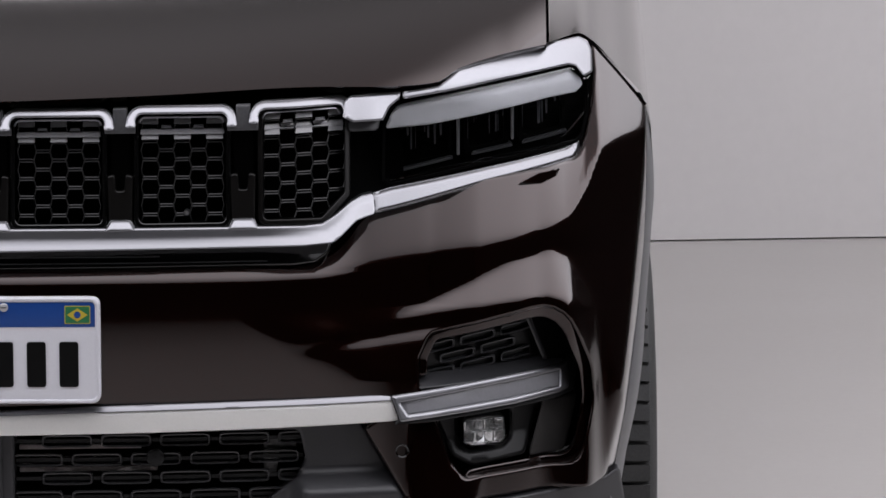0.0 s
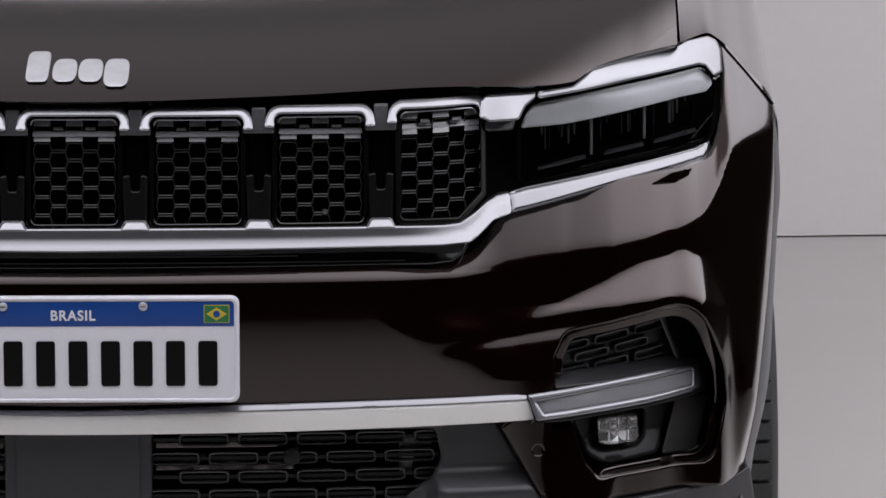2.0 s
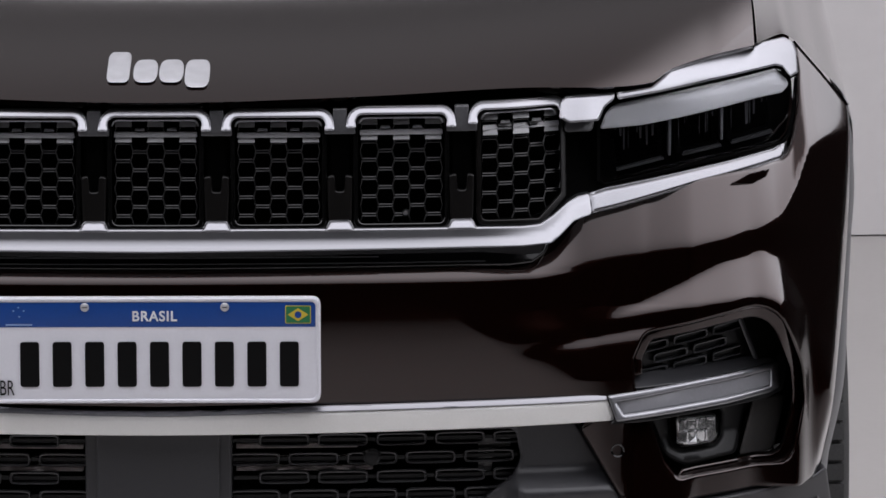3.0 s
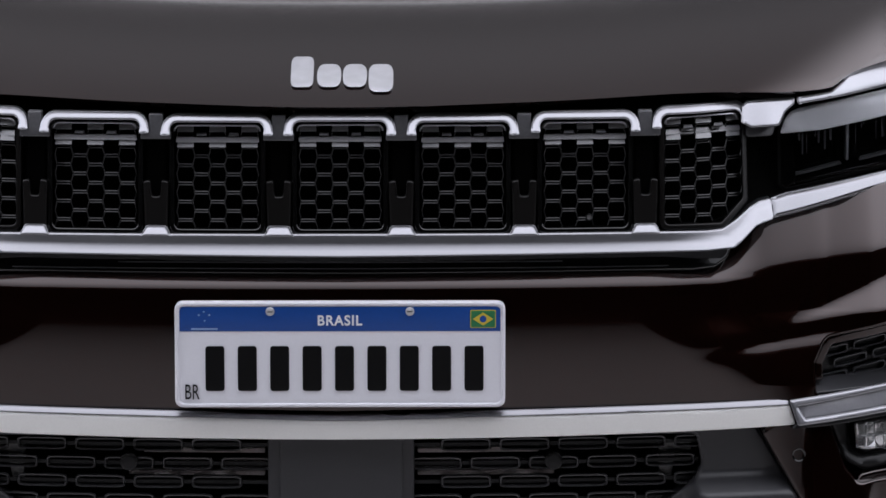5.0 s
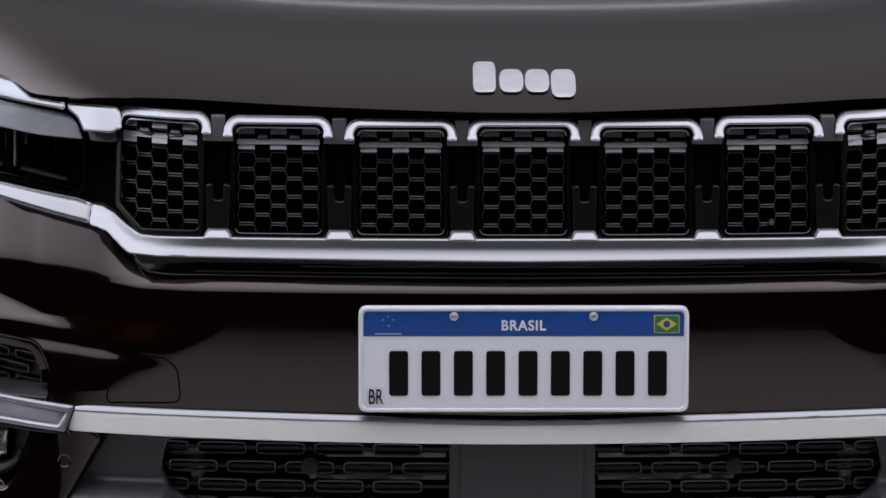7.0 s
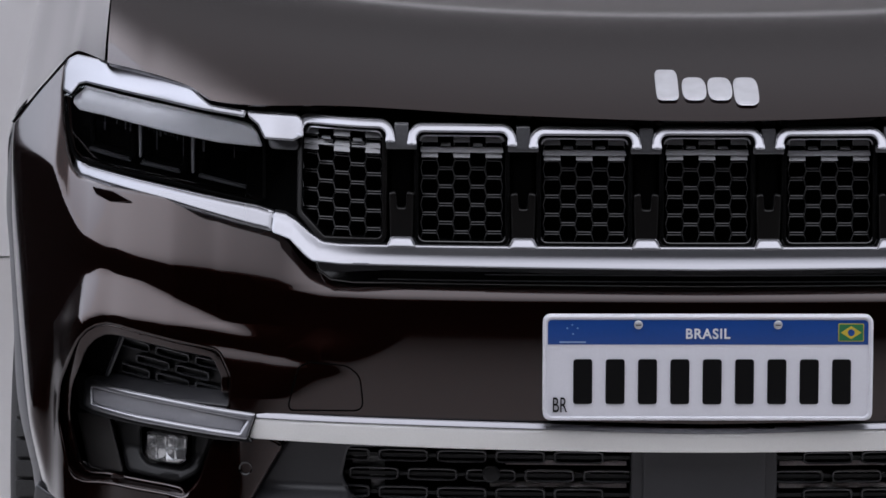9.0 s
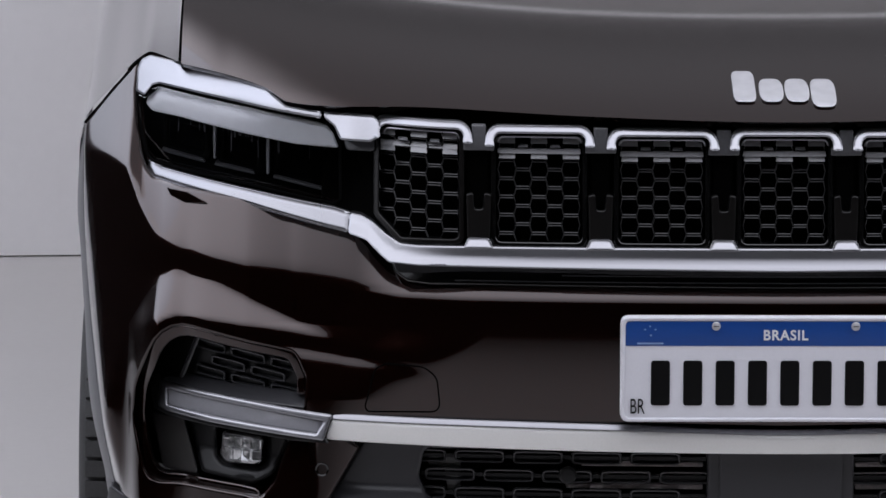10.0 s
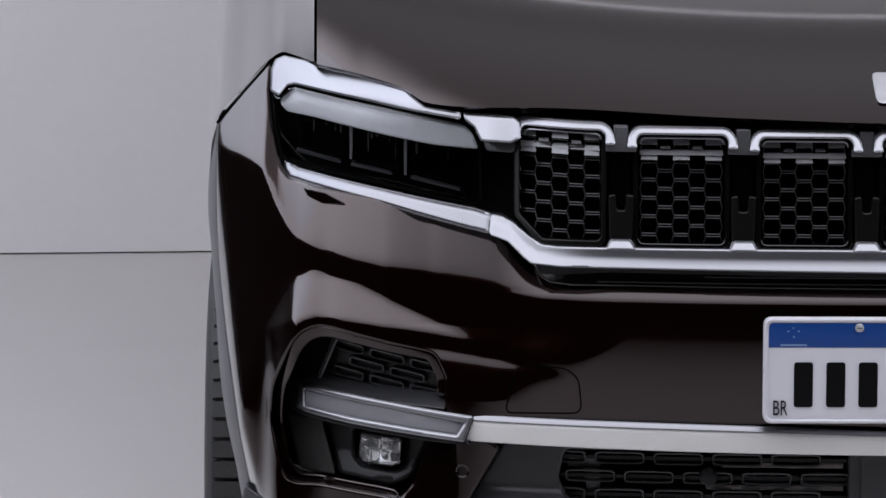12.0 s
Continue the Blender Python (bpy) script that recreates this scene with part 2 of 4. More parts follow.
def panel(name, corners, surface, mat, parent, thick=0.012, edge=0.003, holes=(), step=0.012, radius=0.006, label=""):
    """A sheet cut to an outline in x, z, laid on y = surface(x, z), with rounded edges and a rim that goes back."""
    loops = [rounded(corners, radius, min(step, 0.008))] + [rounded(h, radius, min(step, 0.008))[::-1] for h in holes]
    rings = []
    for loop in loops:
        tangent = np.roll(loop, -1, 0) - np.roll(loop, 1, 0)
        tangent /= np.linalg.norm(tangent, axis=1)[:, None] + 1e-12
        inward = np.stack([-tangent[:, 1], tangent[:, 0]], 1)
        for k in (0.12, 0.4, 1.0):
            rings.append(loop + inward * edge * k)
    lo, hi = loops[0].min(0), loops[0].max(0)
    gx, gz = np.meshgrid(np.arange(lo[0] + step / 3, hi[0], step), np.arange(lo[1] + step / 3, hi[1], step))
    grid = np.stack([gx.ravel(), gz.ravel()], 1)

    def within(p):
        ok = inside(p, loops[0])
        for h in loops[1:]:
            ok &= ~inside(p, h)
        return ok

    grid = grid[within(grid)]
    if len(grid):
        grid = grid[distance(grid, loops) > edge + step * 0.35]
    ring = np.concatenate(rings)
    ring = ring[within(ring)]
    keep_ring = ring[distance(ring, loops) > edge * 0.08]
    pts = np.concatenate(loops + [keep_ring, grid])
    edges, at = [], 0
    for loop in loops:
        edges += [(at + i, at + (i + 1) % len(loop)) for i in range(len(loop))]
        at += len(loop)
    vs, _, fs, *_ = delaunay_2d_cdt([Vector(p) for p in pts], edges, [], 0, 1e-6)
    p2 = np.array([(v.x, v.y) for v in vs])
    tri = np.array([f for f in fs if len(f) == 3])
    tri = tri[within(p2[tri].mean(1))]

    def depth(p):
        d = np.clip(distance(p, loops) / edge, 0.03, 1)
        return surface(p[:, 0], p[:, 1]) + edge * (1 - np.sqrt(1 - (1 - d) ** 2))

    e = 0.0004
    y = depth(p2)
    nx = (depth(p2 + [e, 0]) - depth(p2 - [e, 0])) / (2 * e)
    nz = (depth(p2 + [0, e]) - depth(p2 - [0, e])) / (2 * e)
    normal = np.stack([nx, -np.ones(len(y)), nz], 1)
    normal /= np.linalg.norm(normal, axis=1)[:, None]
    verts = np.stack([p2[:, 0], y, p2[:, 1]], 1)
    a, b, c = p2[tri[:, 0]], p2[tri[:, 1]], p2[tri[:, 2]]
    turn = (b[:, 0] - a[:, 0]) * (c[:, 1] - a[:, 1]) - (b[:, 1] - a[:, 1]) * (c[:, 0] - a[:, 0])
    tri[turn < 0] = tri[turn < 0][:, ::-1]
    faces = [tuple(map(int, t)) for t in tri]
    verts, normal = [verts], [normal]
    count = len(y)
    for loop in loops:
        tangent = np.roll(loop, -1, 0) - np.roll(loop, 1, 0)
        tangent /= np.linalg.norm(tangent, axis=1)[:, None] + 1e-12
        out = np.stack([tangent[:, 1], np.zeros(len(loop)), -tangent[:, 0]], 1)
        front = depth(loop)
        back = surface(loop[:, 0], loop[:, 1]) + thick
        verts += [np.stack([loop[:, 0], front, loop[:, 1]], 1), np.stack([loop[:, 0], back, loop[:, 1]], 1)]
        normal += [out, out]
        m = len(loop)
        for i in range(m):
            j = (i + 1) % m
            faces.append((count + i, count + m + i, count + m + j, count + j))
        count += 2 * m
    verts, normal = np.concatenate(verts), np.concatenate(normal)
    me = bpy.data.meshes.new(name)
    me.from_pydata(verts.tolist(), [], faces)
    me.update()
    me.polygons.foreach_set("use_smooth", [True] * len(me.polygons))
    me.normals_split_custom_set_from_vertices(normal.tolist())
    return part(name, me, mat, parent, label)


def sweep(name, path, section, mat, parent, closed=False, label="", angle=40.0):
    """A bar along a path of points, with a section of (across, out) offsets; out is towards -y."""
    path = [Vector(p) for p in path]
    n, k, verts, faces = len(path), len(section), [], []
    for i, p in enumerate(path):
        a = path[i - 1] if closed or i else path[i]
        b = path[(i + 1) % n] if closed or i < n - 1 else path[i]
        t = (b - a).normalized()
        out = Vector((0, -1, 0))
        out = (out - t * out.dot(t)).normalized()
        side = t.cross(out)
        for s, o in section:
            verts.append(p + side * s + out * o)
    for i in range(n if closed else n - 1):
        for j in range(k):
            q = (i + 1) % n
            faces.append((i * k + j, i * k + (j + 1) % k, q * k + (j + 1) % k, q * k + j))
    if not closed:
        faces += [tuple(range(k))[::-1], tuple((n - 1) * k + j for j in range(k))]
    me = pydata(name, verts, faces, True, angle)
    bm = bmesh.new()
    bm.from_mesh(me)
    bmesh.ops.recalc_face_normals(bm, faces=bm.faces[:])
    bm.to_mesh(me)
    bm.free()
    return part(name, me, mat, parent, label)


def lathe(name, profile, mat, parent, centre, axis="x", turns=64, label="", angle=35.0):
    """Turns a profile of (along, radius) round an axis through centre."""
    verts, faces, k = [], [], len(profile)
    for i in range(turns):
        c, s = math.cos(2 * math.pi * i / turns), math.sin(2 * math.pi * i / turns)
        for a, r in profile:
            p = (a, r * c, r * s) if axis == "x" else (r * c, a, r * s)
            verts.append([p[j] + centre[j] for j in range(3)])
    for i in range(turns):
        q = (i + 1) % turns
        for j in range(k - 1):
            faces.append((i * k + j, i * k + j + 1, q * k + j + 1, q * k + j))
    me = pydata(name, verts, faces, True, angle)
    bm = bmesh.new()
    bm.from_mesh(me)
    bmesh.ops.recalc_face_normals(bm, faces=bm.faces[:])
    bm.to_mesh(me)
    bm.free()
    return part(name, me, mat, parent, label)


# ---- the shape of the car's nose: y over x, z ----
_plan = curve_through([0, .2, .4, .56, .70, .77, .83, .87, .90, .93], [.016, .022, .041, .074, .145, .205, .275, .328, .371, .415])
_crease = curve_through([0, .46, .556, .66, .767, .795, .806, .816, .835, .87, .90], [.7405, .741, .752, .766, .791, .825, .849, .867, .8755, .880, .884])
_slope = curve_through([0, .46, .53, .66, .77, .82, .86, .90], [.95, .85, .45, .62, .80, .95, 1.0, 1.0])
_foot = curve_through([0, .46, .60, .77, .83, .90], [.006, .007, .010, .010, .008, .008])
_turn_x = curve_through([.40, .476, .565, .664, .742, .783, .86, .92, 1.0], [.802, .821, .842, .858, .869, .875, .884, .891, .895])
_brow_top = curve_through([.55, .569, .66, .723, .748, .766, .782, .800, .83], [.684, .690, .727, .749, .7535, .7460, .728, .700, .655])
_brow_low = curve_through([.55, .569, .66, .738, .757, .775, .80], [.686, .690, .697, .703, .700, .692, .680])


def nose_plan(x, z):
    x = np.abs(x)
    return _plan(x) + 0 * z


def upper(x, z):
    """The face that carries the grille in the middle and the lamps at the sides."""
    x = np.abs(x)
    k = step_between(.38, .56, x)
    mid = _plan(x) + .010 + .1 * (z - .8)
    side = _plan(x) + .050 + .135 * (x - .53) + .5 * (z - .835)
    return mid * (1 - k) + side * k


def bumper_face(x, z):
    x = np.abs(x)
    y = nose_plan(x, z) + _slope(x) * (ramp_up(z - _crease(x), _foot(x)) - ramp_up(-.2 - 0 * z, _foot(x)))
    side = step_between(.44, .58, x)
    low = np.clip(.745 - z, 0, 1)
    y = y - low * (.13 * (1 - side) + .14 * side) + (1 - side) * 1.05 * low ** 2 + side * (.18 * low ** 2 + .0165)
    # the cheek leans back above a diagonal fold and stands steeper below it
    fold = .622 - 1.6 * (x - .812)
    y = y + step_between(.73, .825, x) * (.14 * (z - .80) + .24 * (ramp_up(z - fold, .012) - .17))
    # the skin leans back beside the fog lamp
    y = y + .22 * (z - .52) * step_between(.566, .580, x) * (1 - step_between(.64, .67, x)) * (1 - step_between(.562, .585, z))
    # a shallow tuck that opens downwards from a point under the brow's end
    tuck = .690 - 4.5 * ramp_up(x - .812, .004) - 6.0 * ramp_up(.806 - x, .004)
    y = y + .23 * step_between(.788, .822, x) * ramp_up(tuck - z, .006)
    top, foot = _brow_top(x), _brow_low(x)
    fade = step_between(.50, .66, z) * step_between(.535, .580, x) * (1 - step_between(.770, .850, x))
    swell = ramp_up(top - foot, .010) - ramp_up(-.03 + 0 * top, .010)
    y = y - (.75 + .25 * step_between(.74, .78, x)) * fade * (swell - ramp_up(swell - ramp_up(top - z, .006), .004))
    # beside the lamp recess the skin leans back, below and above a thin groove
    edge = .452 + 1.25 * ramp_up(.650 - z, .004) - 2.0 * (ramp_up(z - .660, .010) - ramp_up(z - .690, .018))
    lean = step_between(edge - .04, edge + .09, x) * (1 - step_between(.60, .66, x))
    groove = np.exp(-(((z - .655 - .12 * (x - .46)) / .009) ** 2)) * step_between(.43, .50, x) * (1 - step_between(.60, .66, x))
    y = y + .20 * lean * (np.clip(z, .610, .70) - .614) + .0023 * groove
    y = y + 5.0 * (ramp_up(x - _turn_x(z), .006) - .0)
    return y + .011 * step_between(.74, .81, x) * step_between(.50, .67, z)


def on_upper(gap):
    return lambda x, z: upper(x, z) + gap


# ---- the studio ----
def slab(name, lo, hi, mat, label, kind="structure", category="wall"):
    return tagged(part(name, box_mesh(name, lo, hi), mat), label, category, kind=kind)


slab("floor", (-ROOM_X, BACK_Y, -.1), (ROOM_X, WALL_Y + 1.2, 0), FLOOR, "pale grey painted concrete studio floor", category="floor")
north = slab("wall_north", (-ROOM_X, WALL_Y, .004), (ROOM_X, WALL_Y + .2, CEIL_Z), WALLM, "light grey painted studio wall")
for v in north.data.vertices:
    v.co.y += .095 * v.co.x
# black screens added out of view so that the bumper's cheeks reflect dark
for sx in (-1, 1):
    drape = slab("dark_reflection_screen", (min(sx * 5.0, sx * ROOM_X), WALL_Y - .06, .0), (max(sx * 5.0, sx * ROOM_X), WALL_Y - .02, CEIL_Z), DARK, "black screen added over the wall's end for dark reflections", category="drape")
    for v in drape.data.vertices:
        v.co.y += .095 * v.co.x
# unseen black sides, added to give the paint dark surroundings to reflect
slab("wall_south", (-ROOM_X, BACK_Y - .2, 0), (ROOM_X, BACK_Y, CEIL_Z), DARK, "unseen black screen added behind the camera for dark reflections")
slab("wall_east", (ROOM_X, BACK_Y, 0), (ROOM_X + .2, WALL_Y + .9, CEIL_Z), DARK, "unseen black side wall added for dark reflections")
slab("wall_west", (-ROOM_X - .2, BACK_Y, 0), (-ROOM_X, WALL_Y + .9, CEIL_Z), DARK, "unseen black side wall added for dark reflections")
slab("ceiling", (-ROOM_X, BACK_Y, CEIL_Z), (ROOM_X, WALL_Y + .9, CEIL_Z + .2), CEILM, "mid grey studio ceiling", category="ceiling")


def build_softbox(lo, hi, z, mat, label):
    box = tagged(new("softbox"), label, "studio light", "softboxes under the ceiling")
    part("diffuser", box_mesh("diffuser", (*lo, z), (*hi, z + .02)), mat, box, "glowing white diffuser cloth")
    part("hood", box_mesh("hood", (*lo, z + .021), (*hi, z + .22)), DARK, box, "black fabric hood")
    for x in (lo[0] + .3, hi[0] - .3):
        for y in (lo[1] + .3, hi[1] - .3):
            part("cable", box_mesh("cable", (x - .006, y - .006, z + .2), (x + .006, y + .006, CEIL_Z)), BLACK, box, "thin steel suspension cable")
    return box


build_softbox((-6.88, -3.6), (6.88, .298), 3.4, GLOW, "large white softbox hung above the car's nose")
build_softbox((-2.3, .305), (2.3, 5.62), 3.4, GLOW_DIM, "dim white softbox hung above the car's roof")
# glowing strip added to brighten the wall top that the bonnet reflects
build_softbox((-1.25, 5.64), (1.25, 5.82), 3.4, GLOW_ADDED, "narrow glowing strip added out of view along the wall top")
for sx in (-1, 1):
    build_softbox((sx * 4.6 - 2.28, .30), (sx * 4.6 + 2.28, 5.35), 3.4, GLOW_EAST if sx > 0 else GLOW_WEST, "white softbox hung beside and above the car")

# ---- the car ----
car = tagged(new("car"), "dark brown metallic SUV with chrome grille on a studio floor", "car")

# bonnet


def _lip_z(x):
    """Height of the bonnet's front roll, rising evenly to the sides."""
    return .957 + .044 * (np.abs(x) / .76) ** 2.4


_edge_z = curve_through([0, .24, .444, .56, .605, .637, .735, .76], [.957, .962, .967, .9635, .965, .980, .9985, 1.001])


def bonnet_edge(x):
    x = np.abs(x)
    return .034 + .296 * (x / .746) ** 2.5, _edge_z(x)


def bonnet_rise(s, x):
    s = np.maximum(s, 0)
    return .09 * s + .09 * (1 - np.exp(-s / .17)) + 0 * x


def build_bonnet():
    xs = np.linspace(-.747, .747, 187)
    ss = np.concatenate([[-.03, -.012, -.004], np.linspace(0, .03, 8)[0:], np.linspace(.036, .3, 36), np.linspace(.31, 1.05, 60)])
    verts, faces = [], []
    ye, ze = bonnet_edge(xs)
    lip = _lip_z(xs)
    # how far the sheet rolls down beyond the lip to reach its cut edge
    drop = np.maximum(lip - ze, 0)
    start = -(np.sqrt(.3844 + 16 * drop) - .62) / 8
    extra = np.minimum(lip - ze, 0)
    for s in ss:
        if s < 0:
            y = ye + start * (1.05 - ye) / .95 + .003 + .6 * (-s)
            z = ze + .25 * s - .002
        else:
            a = start + s * (1 - start / 1.05)
            y = ye + a * (1.05 - ye) / .95
            under = np.minimum(a, 0)
            z = lip - extra * math.exp(-((s / .10) ** 2)) + bonnet_rise(a, xs) + .62 * under - 4 * under ** 2
        spread = 1 + .02 * max(s, 0)
        row = np.stack([xs * spread, y, z], 1).tolist()
        # the sheet is folded down at its two sides
        fold = [[q[0], q[1] + .002, q[2] - min(.028, .003 + .3 * max(s, 0))] for q in (row[0], row[-1])]
        verts += [fold[0]] + row + [fold[1]]
    n = len(xs) + 2
    for i in range(len(ss) - 1):
        for j in range(n - 1):
            faces.append((i * n + j, i * n + j + 1, (i + 1) * n + j + 1, (i + 1) * n + j))
    me = pydata("bonnet", verts, faces, True, 60)
    return part("bonnet", me, PAINT, car, "dark brown metallic bonnet")


bonnet = build_bonnet()


# fenders: from the bonnet gap over the shoulder to the side
_seam = [float(bumper_face(np.array(a), np.array(b))) + .003 for a, b in ((.8095, .992), (.845, .954), (.879, .911))]
_wing_front = curve_through([.75, .8095, .845, .879, .91], [.335, _seam[0], _seam[1], _seam[2], _seam[2] + .04])


_wing_x = curve_through([0, .25, .36, .58, .80, .92, 1.0], [.751, .791, .8095, .845, .8810, .889, .890])
_wing_z = curve_through([0, .25, .36, .58, .80, .92, 1.0], [1.0020, 1.004, .994, .956, .911, .868, .81])


def build_fender(side):
    verts, faces = [], []
    vs = np.concatenate([np.linspace(0, .25, 30), np.linspace(.28, 1, 24)])
    us = np.linspace(0, 1, 60)
    for v in vs:
        for u in us:
            x0, z0 = float(_wing_x(max(u, 0))), float(_wing_z(max(u, 0)))
            y0 = float(_wing_front(x0))
            y = y0 + (1.5 - y0) * v
            s = max(0, (y - y0) * .95 / .72)
            x = x0 + .015 * s + .003 * float(step_between(.05, .4, v)) * (x0 - .751) / .14
            flank = float(step_between(-.2, .4, u))
            z = z0 + float(bonnet_rise(np.array(s), np.array(.74))) * .93 * (1 - flank) + .14 * s * flank
            if u == 0:
                # folded edge along the bonnet gap
                verts.append((side * x, y, z - min(.03, .003 + .3 * s)))
            verts.append((side * x, y, z))
    n = len(us) + 1
    for i in range(len(vs) - 1):
        for j in range(n - 1):
            f = (i * n + j, i * n + j + 1, (i + 1) * n + j + 1, (i + 1) * n + j)
            faces.append(f if side > 0 else f[::-1])
    return part("fender", pydata("fender", verts, faces, True, 60), PAINT, car, "brown front wing beside the bonnet")


for side in (1, -1):
    build_fender(side)
    # near-black strip added along the bonnet gap in place of its shade
    run = []
    for y in np.linspace(.37, 1.0, 40):
        s = (y - .335) * .95 / .72
        run.append((side * (.749 + .015 * s), y + .02, 1.0005 + float(bonnet_rise(np.array(s), np.array(.74))) * .93 - .012))
    sweep("gap_shade_strip", run, [(-.005, -.03), (.005, -.03), (.005, -.004), (-.005, -.004)], VOID, car, label="black strip added as shade in the bonnet gap")

# bumper skin
FOG_HOLE = [(.585, .600), (.583, .634, .016), (.597, .664, .016), (.7635, .6965, .06), (.799, .610, .08), (.802, .569, .08), (.784, .4906, .03), (.640, .483, .015), (.622, .505, .02), (.603, .560, .02)]
BUMPER = both_sides([
    (0, .752), (.43, .7535), (.459, .757, .01), (.480, .775, .02), (.484, .790, .02), (.499, .811, .02), (.514, .823, .02), (.530, .8275), (.556, .829), (.661, .845),
    (.740, .851), (.781, .858, .012), (.791, .868, .012), (.798, .885), (.804, .909), (.812, .957), (.8095, .992, .004), (.845, .954), (.8810, .909, .01), (.8795, .787, .05), (.878, .740, .05),
    (.868, .664, .05), (.850, .565, .05), (.834, .469, .02), (.820, .462), (.600, .452), (.568, .463), (.516, .553), (.546, .570), (.538, .5905), (.21, .587), (0, .5835)])
bumper = panel("front_bumper", BUMPER, bumper_face, PAINT, car, thick=.05, edge=.004, holes=[FOG_HOLE, mirrored(FOG_HOLE)], step=.0042, radius=.008, label="dark brown painted front bumper skin")

# grille: black carrier behind everything
GRILLE = both_sides([(0, .955), (.24, .960), (.444, .966), (.56, .963), (.566, .85), (.53, .822), (.50, .80), (.484, .775), (.462, .752), (0, .748)])
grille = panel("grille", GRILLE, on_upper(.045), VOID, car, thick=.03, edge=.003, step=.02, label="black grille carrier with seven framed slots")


# grille: chrome slot frames, inserts and honeycomb
def hex_net(name, x0, x1, z0, z1, surface, parent, chamfer=None):
    """A honeycomb of thin six-sided rings, cut off at the slot's edges."""
    dx, dz, half_w, half_h, deep = .0195, .0222, .0122, .0104, .012
    verts, faces = [], []
    columns = int((x1 - x0) / dx / 2) + 1
    mid = (x0 + x1) / 2

    def held(x, z):
        z = min(max(z, z0), z1)
        x = min(max(x, x0), x1)
        if chamfer:
            (ax, az), (bx, bz) = chamfer
            limit = az + (bz - az) * (x - ax) / (bx - ax)
            if x > ax:
                z = max(z, limit)
        return x, z

    for i in range(-columns, columns + 1):
        for j in range(-1, 8):
            cx, cz = mid + i * dx, z0 - .0022 + j * dz + (dz / 2 if i % 2 else 0)
            if cx < x0 - .004 or cx > x1 + .004 or cz > z1 + .004:
                continue
            if chamfer and cx > chamfer[0][0] and cz < held(cx, cz)[1]:
                continue
            hexagon = [(1, 0), (.78, 1), (-.78, 1), (-1, 0), (-.78, -1), (.78, -1)]
            base = len(verts)
            for grow, back in ((0.0, .0006), (.0007, .0001), (.0009, .0001), (.0018, .0007), (.0022, deep)):
                for hx, hz in hexagon:
                    x, z = held(cx + hx * (half_w - grow), cz + hz * (half_h - grow * .9) * 1.0)
                    verts.append((x, float(surface(np.array(x), np.array(z))) + back, z))
            for ring in range(4):
                for k in range(6):
                    a, b = base + ring * 6 + k, base + ring * 6 + (k + 1) % 6
                    faces.append((a, b, b + 6, a + 6))
    me = pydata(name, verts, faces, False)
    return part(name, me, NET, parent, "black honeycomb mesh")


def slot_frame(centre, half, top, leg, parent):
    w = .0112
    def bend(x, z, r, a0, a1):
        return [(x + r * math.cos(radians(a0 + (a1 - a0) * i / 6)), z + r * math.sin(radians(a0 + (a1 - a0) * i / 6)), 0) for i in range(7)]

    r, q = .0185, .009
    u = [(centre - half - .001, leg, .002), *bend(centre - half + r, top - r, r, 180, 90), *bend(centre + half - r, top - r, r, 90, 0), (centre + half + .001, leg, .002), (centre + half - w, leg, .002),
         *bend(centre + half - w - q + .001, top - w + .002 - q, q, 0, 90), *bend(centre - half + w + q - .001, top - w + .002 - q, q, 90, 180), (centre - half + w, leg, .002)]
    # thin bright lip inside the arch
    lip = [(centre - half + w + .0045, leg + .004, 0), *bend(centre - half + w + .0045 + .007, top - w - .0025 - .007, .007, 180, 90), *bend(centre + half - w - .0045 - .007, top - w - .0025 - .007, .007, 90, 0), (centre + half - w - .0045, leg + .004, 0)]
    sweep("slot_lip_edge", [(x, float(upper(np.array(x), np.array(z))) + .004, z) for x, z, _ in lip], [(-.0010, -.002), (.0010, -.002), (.0008, .001), (0, .0015), (-.0008, .001)], CHROME, parent, label="thin chrome inner lip")
    return panel("slot_frame", u, lambda x, z: upper(x, z) - .006 + .80 * (z - .94), CHROME, parent, thick=.022, edge=.0034, step=.0028, label="satin chrome arch over a grille slot")


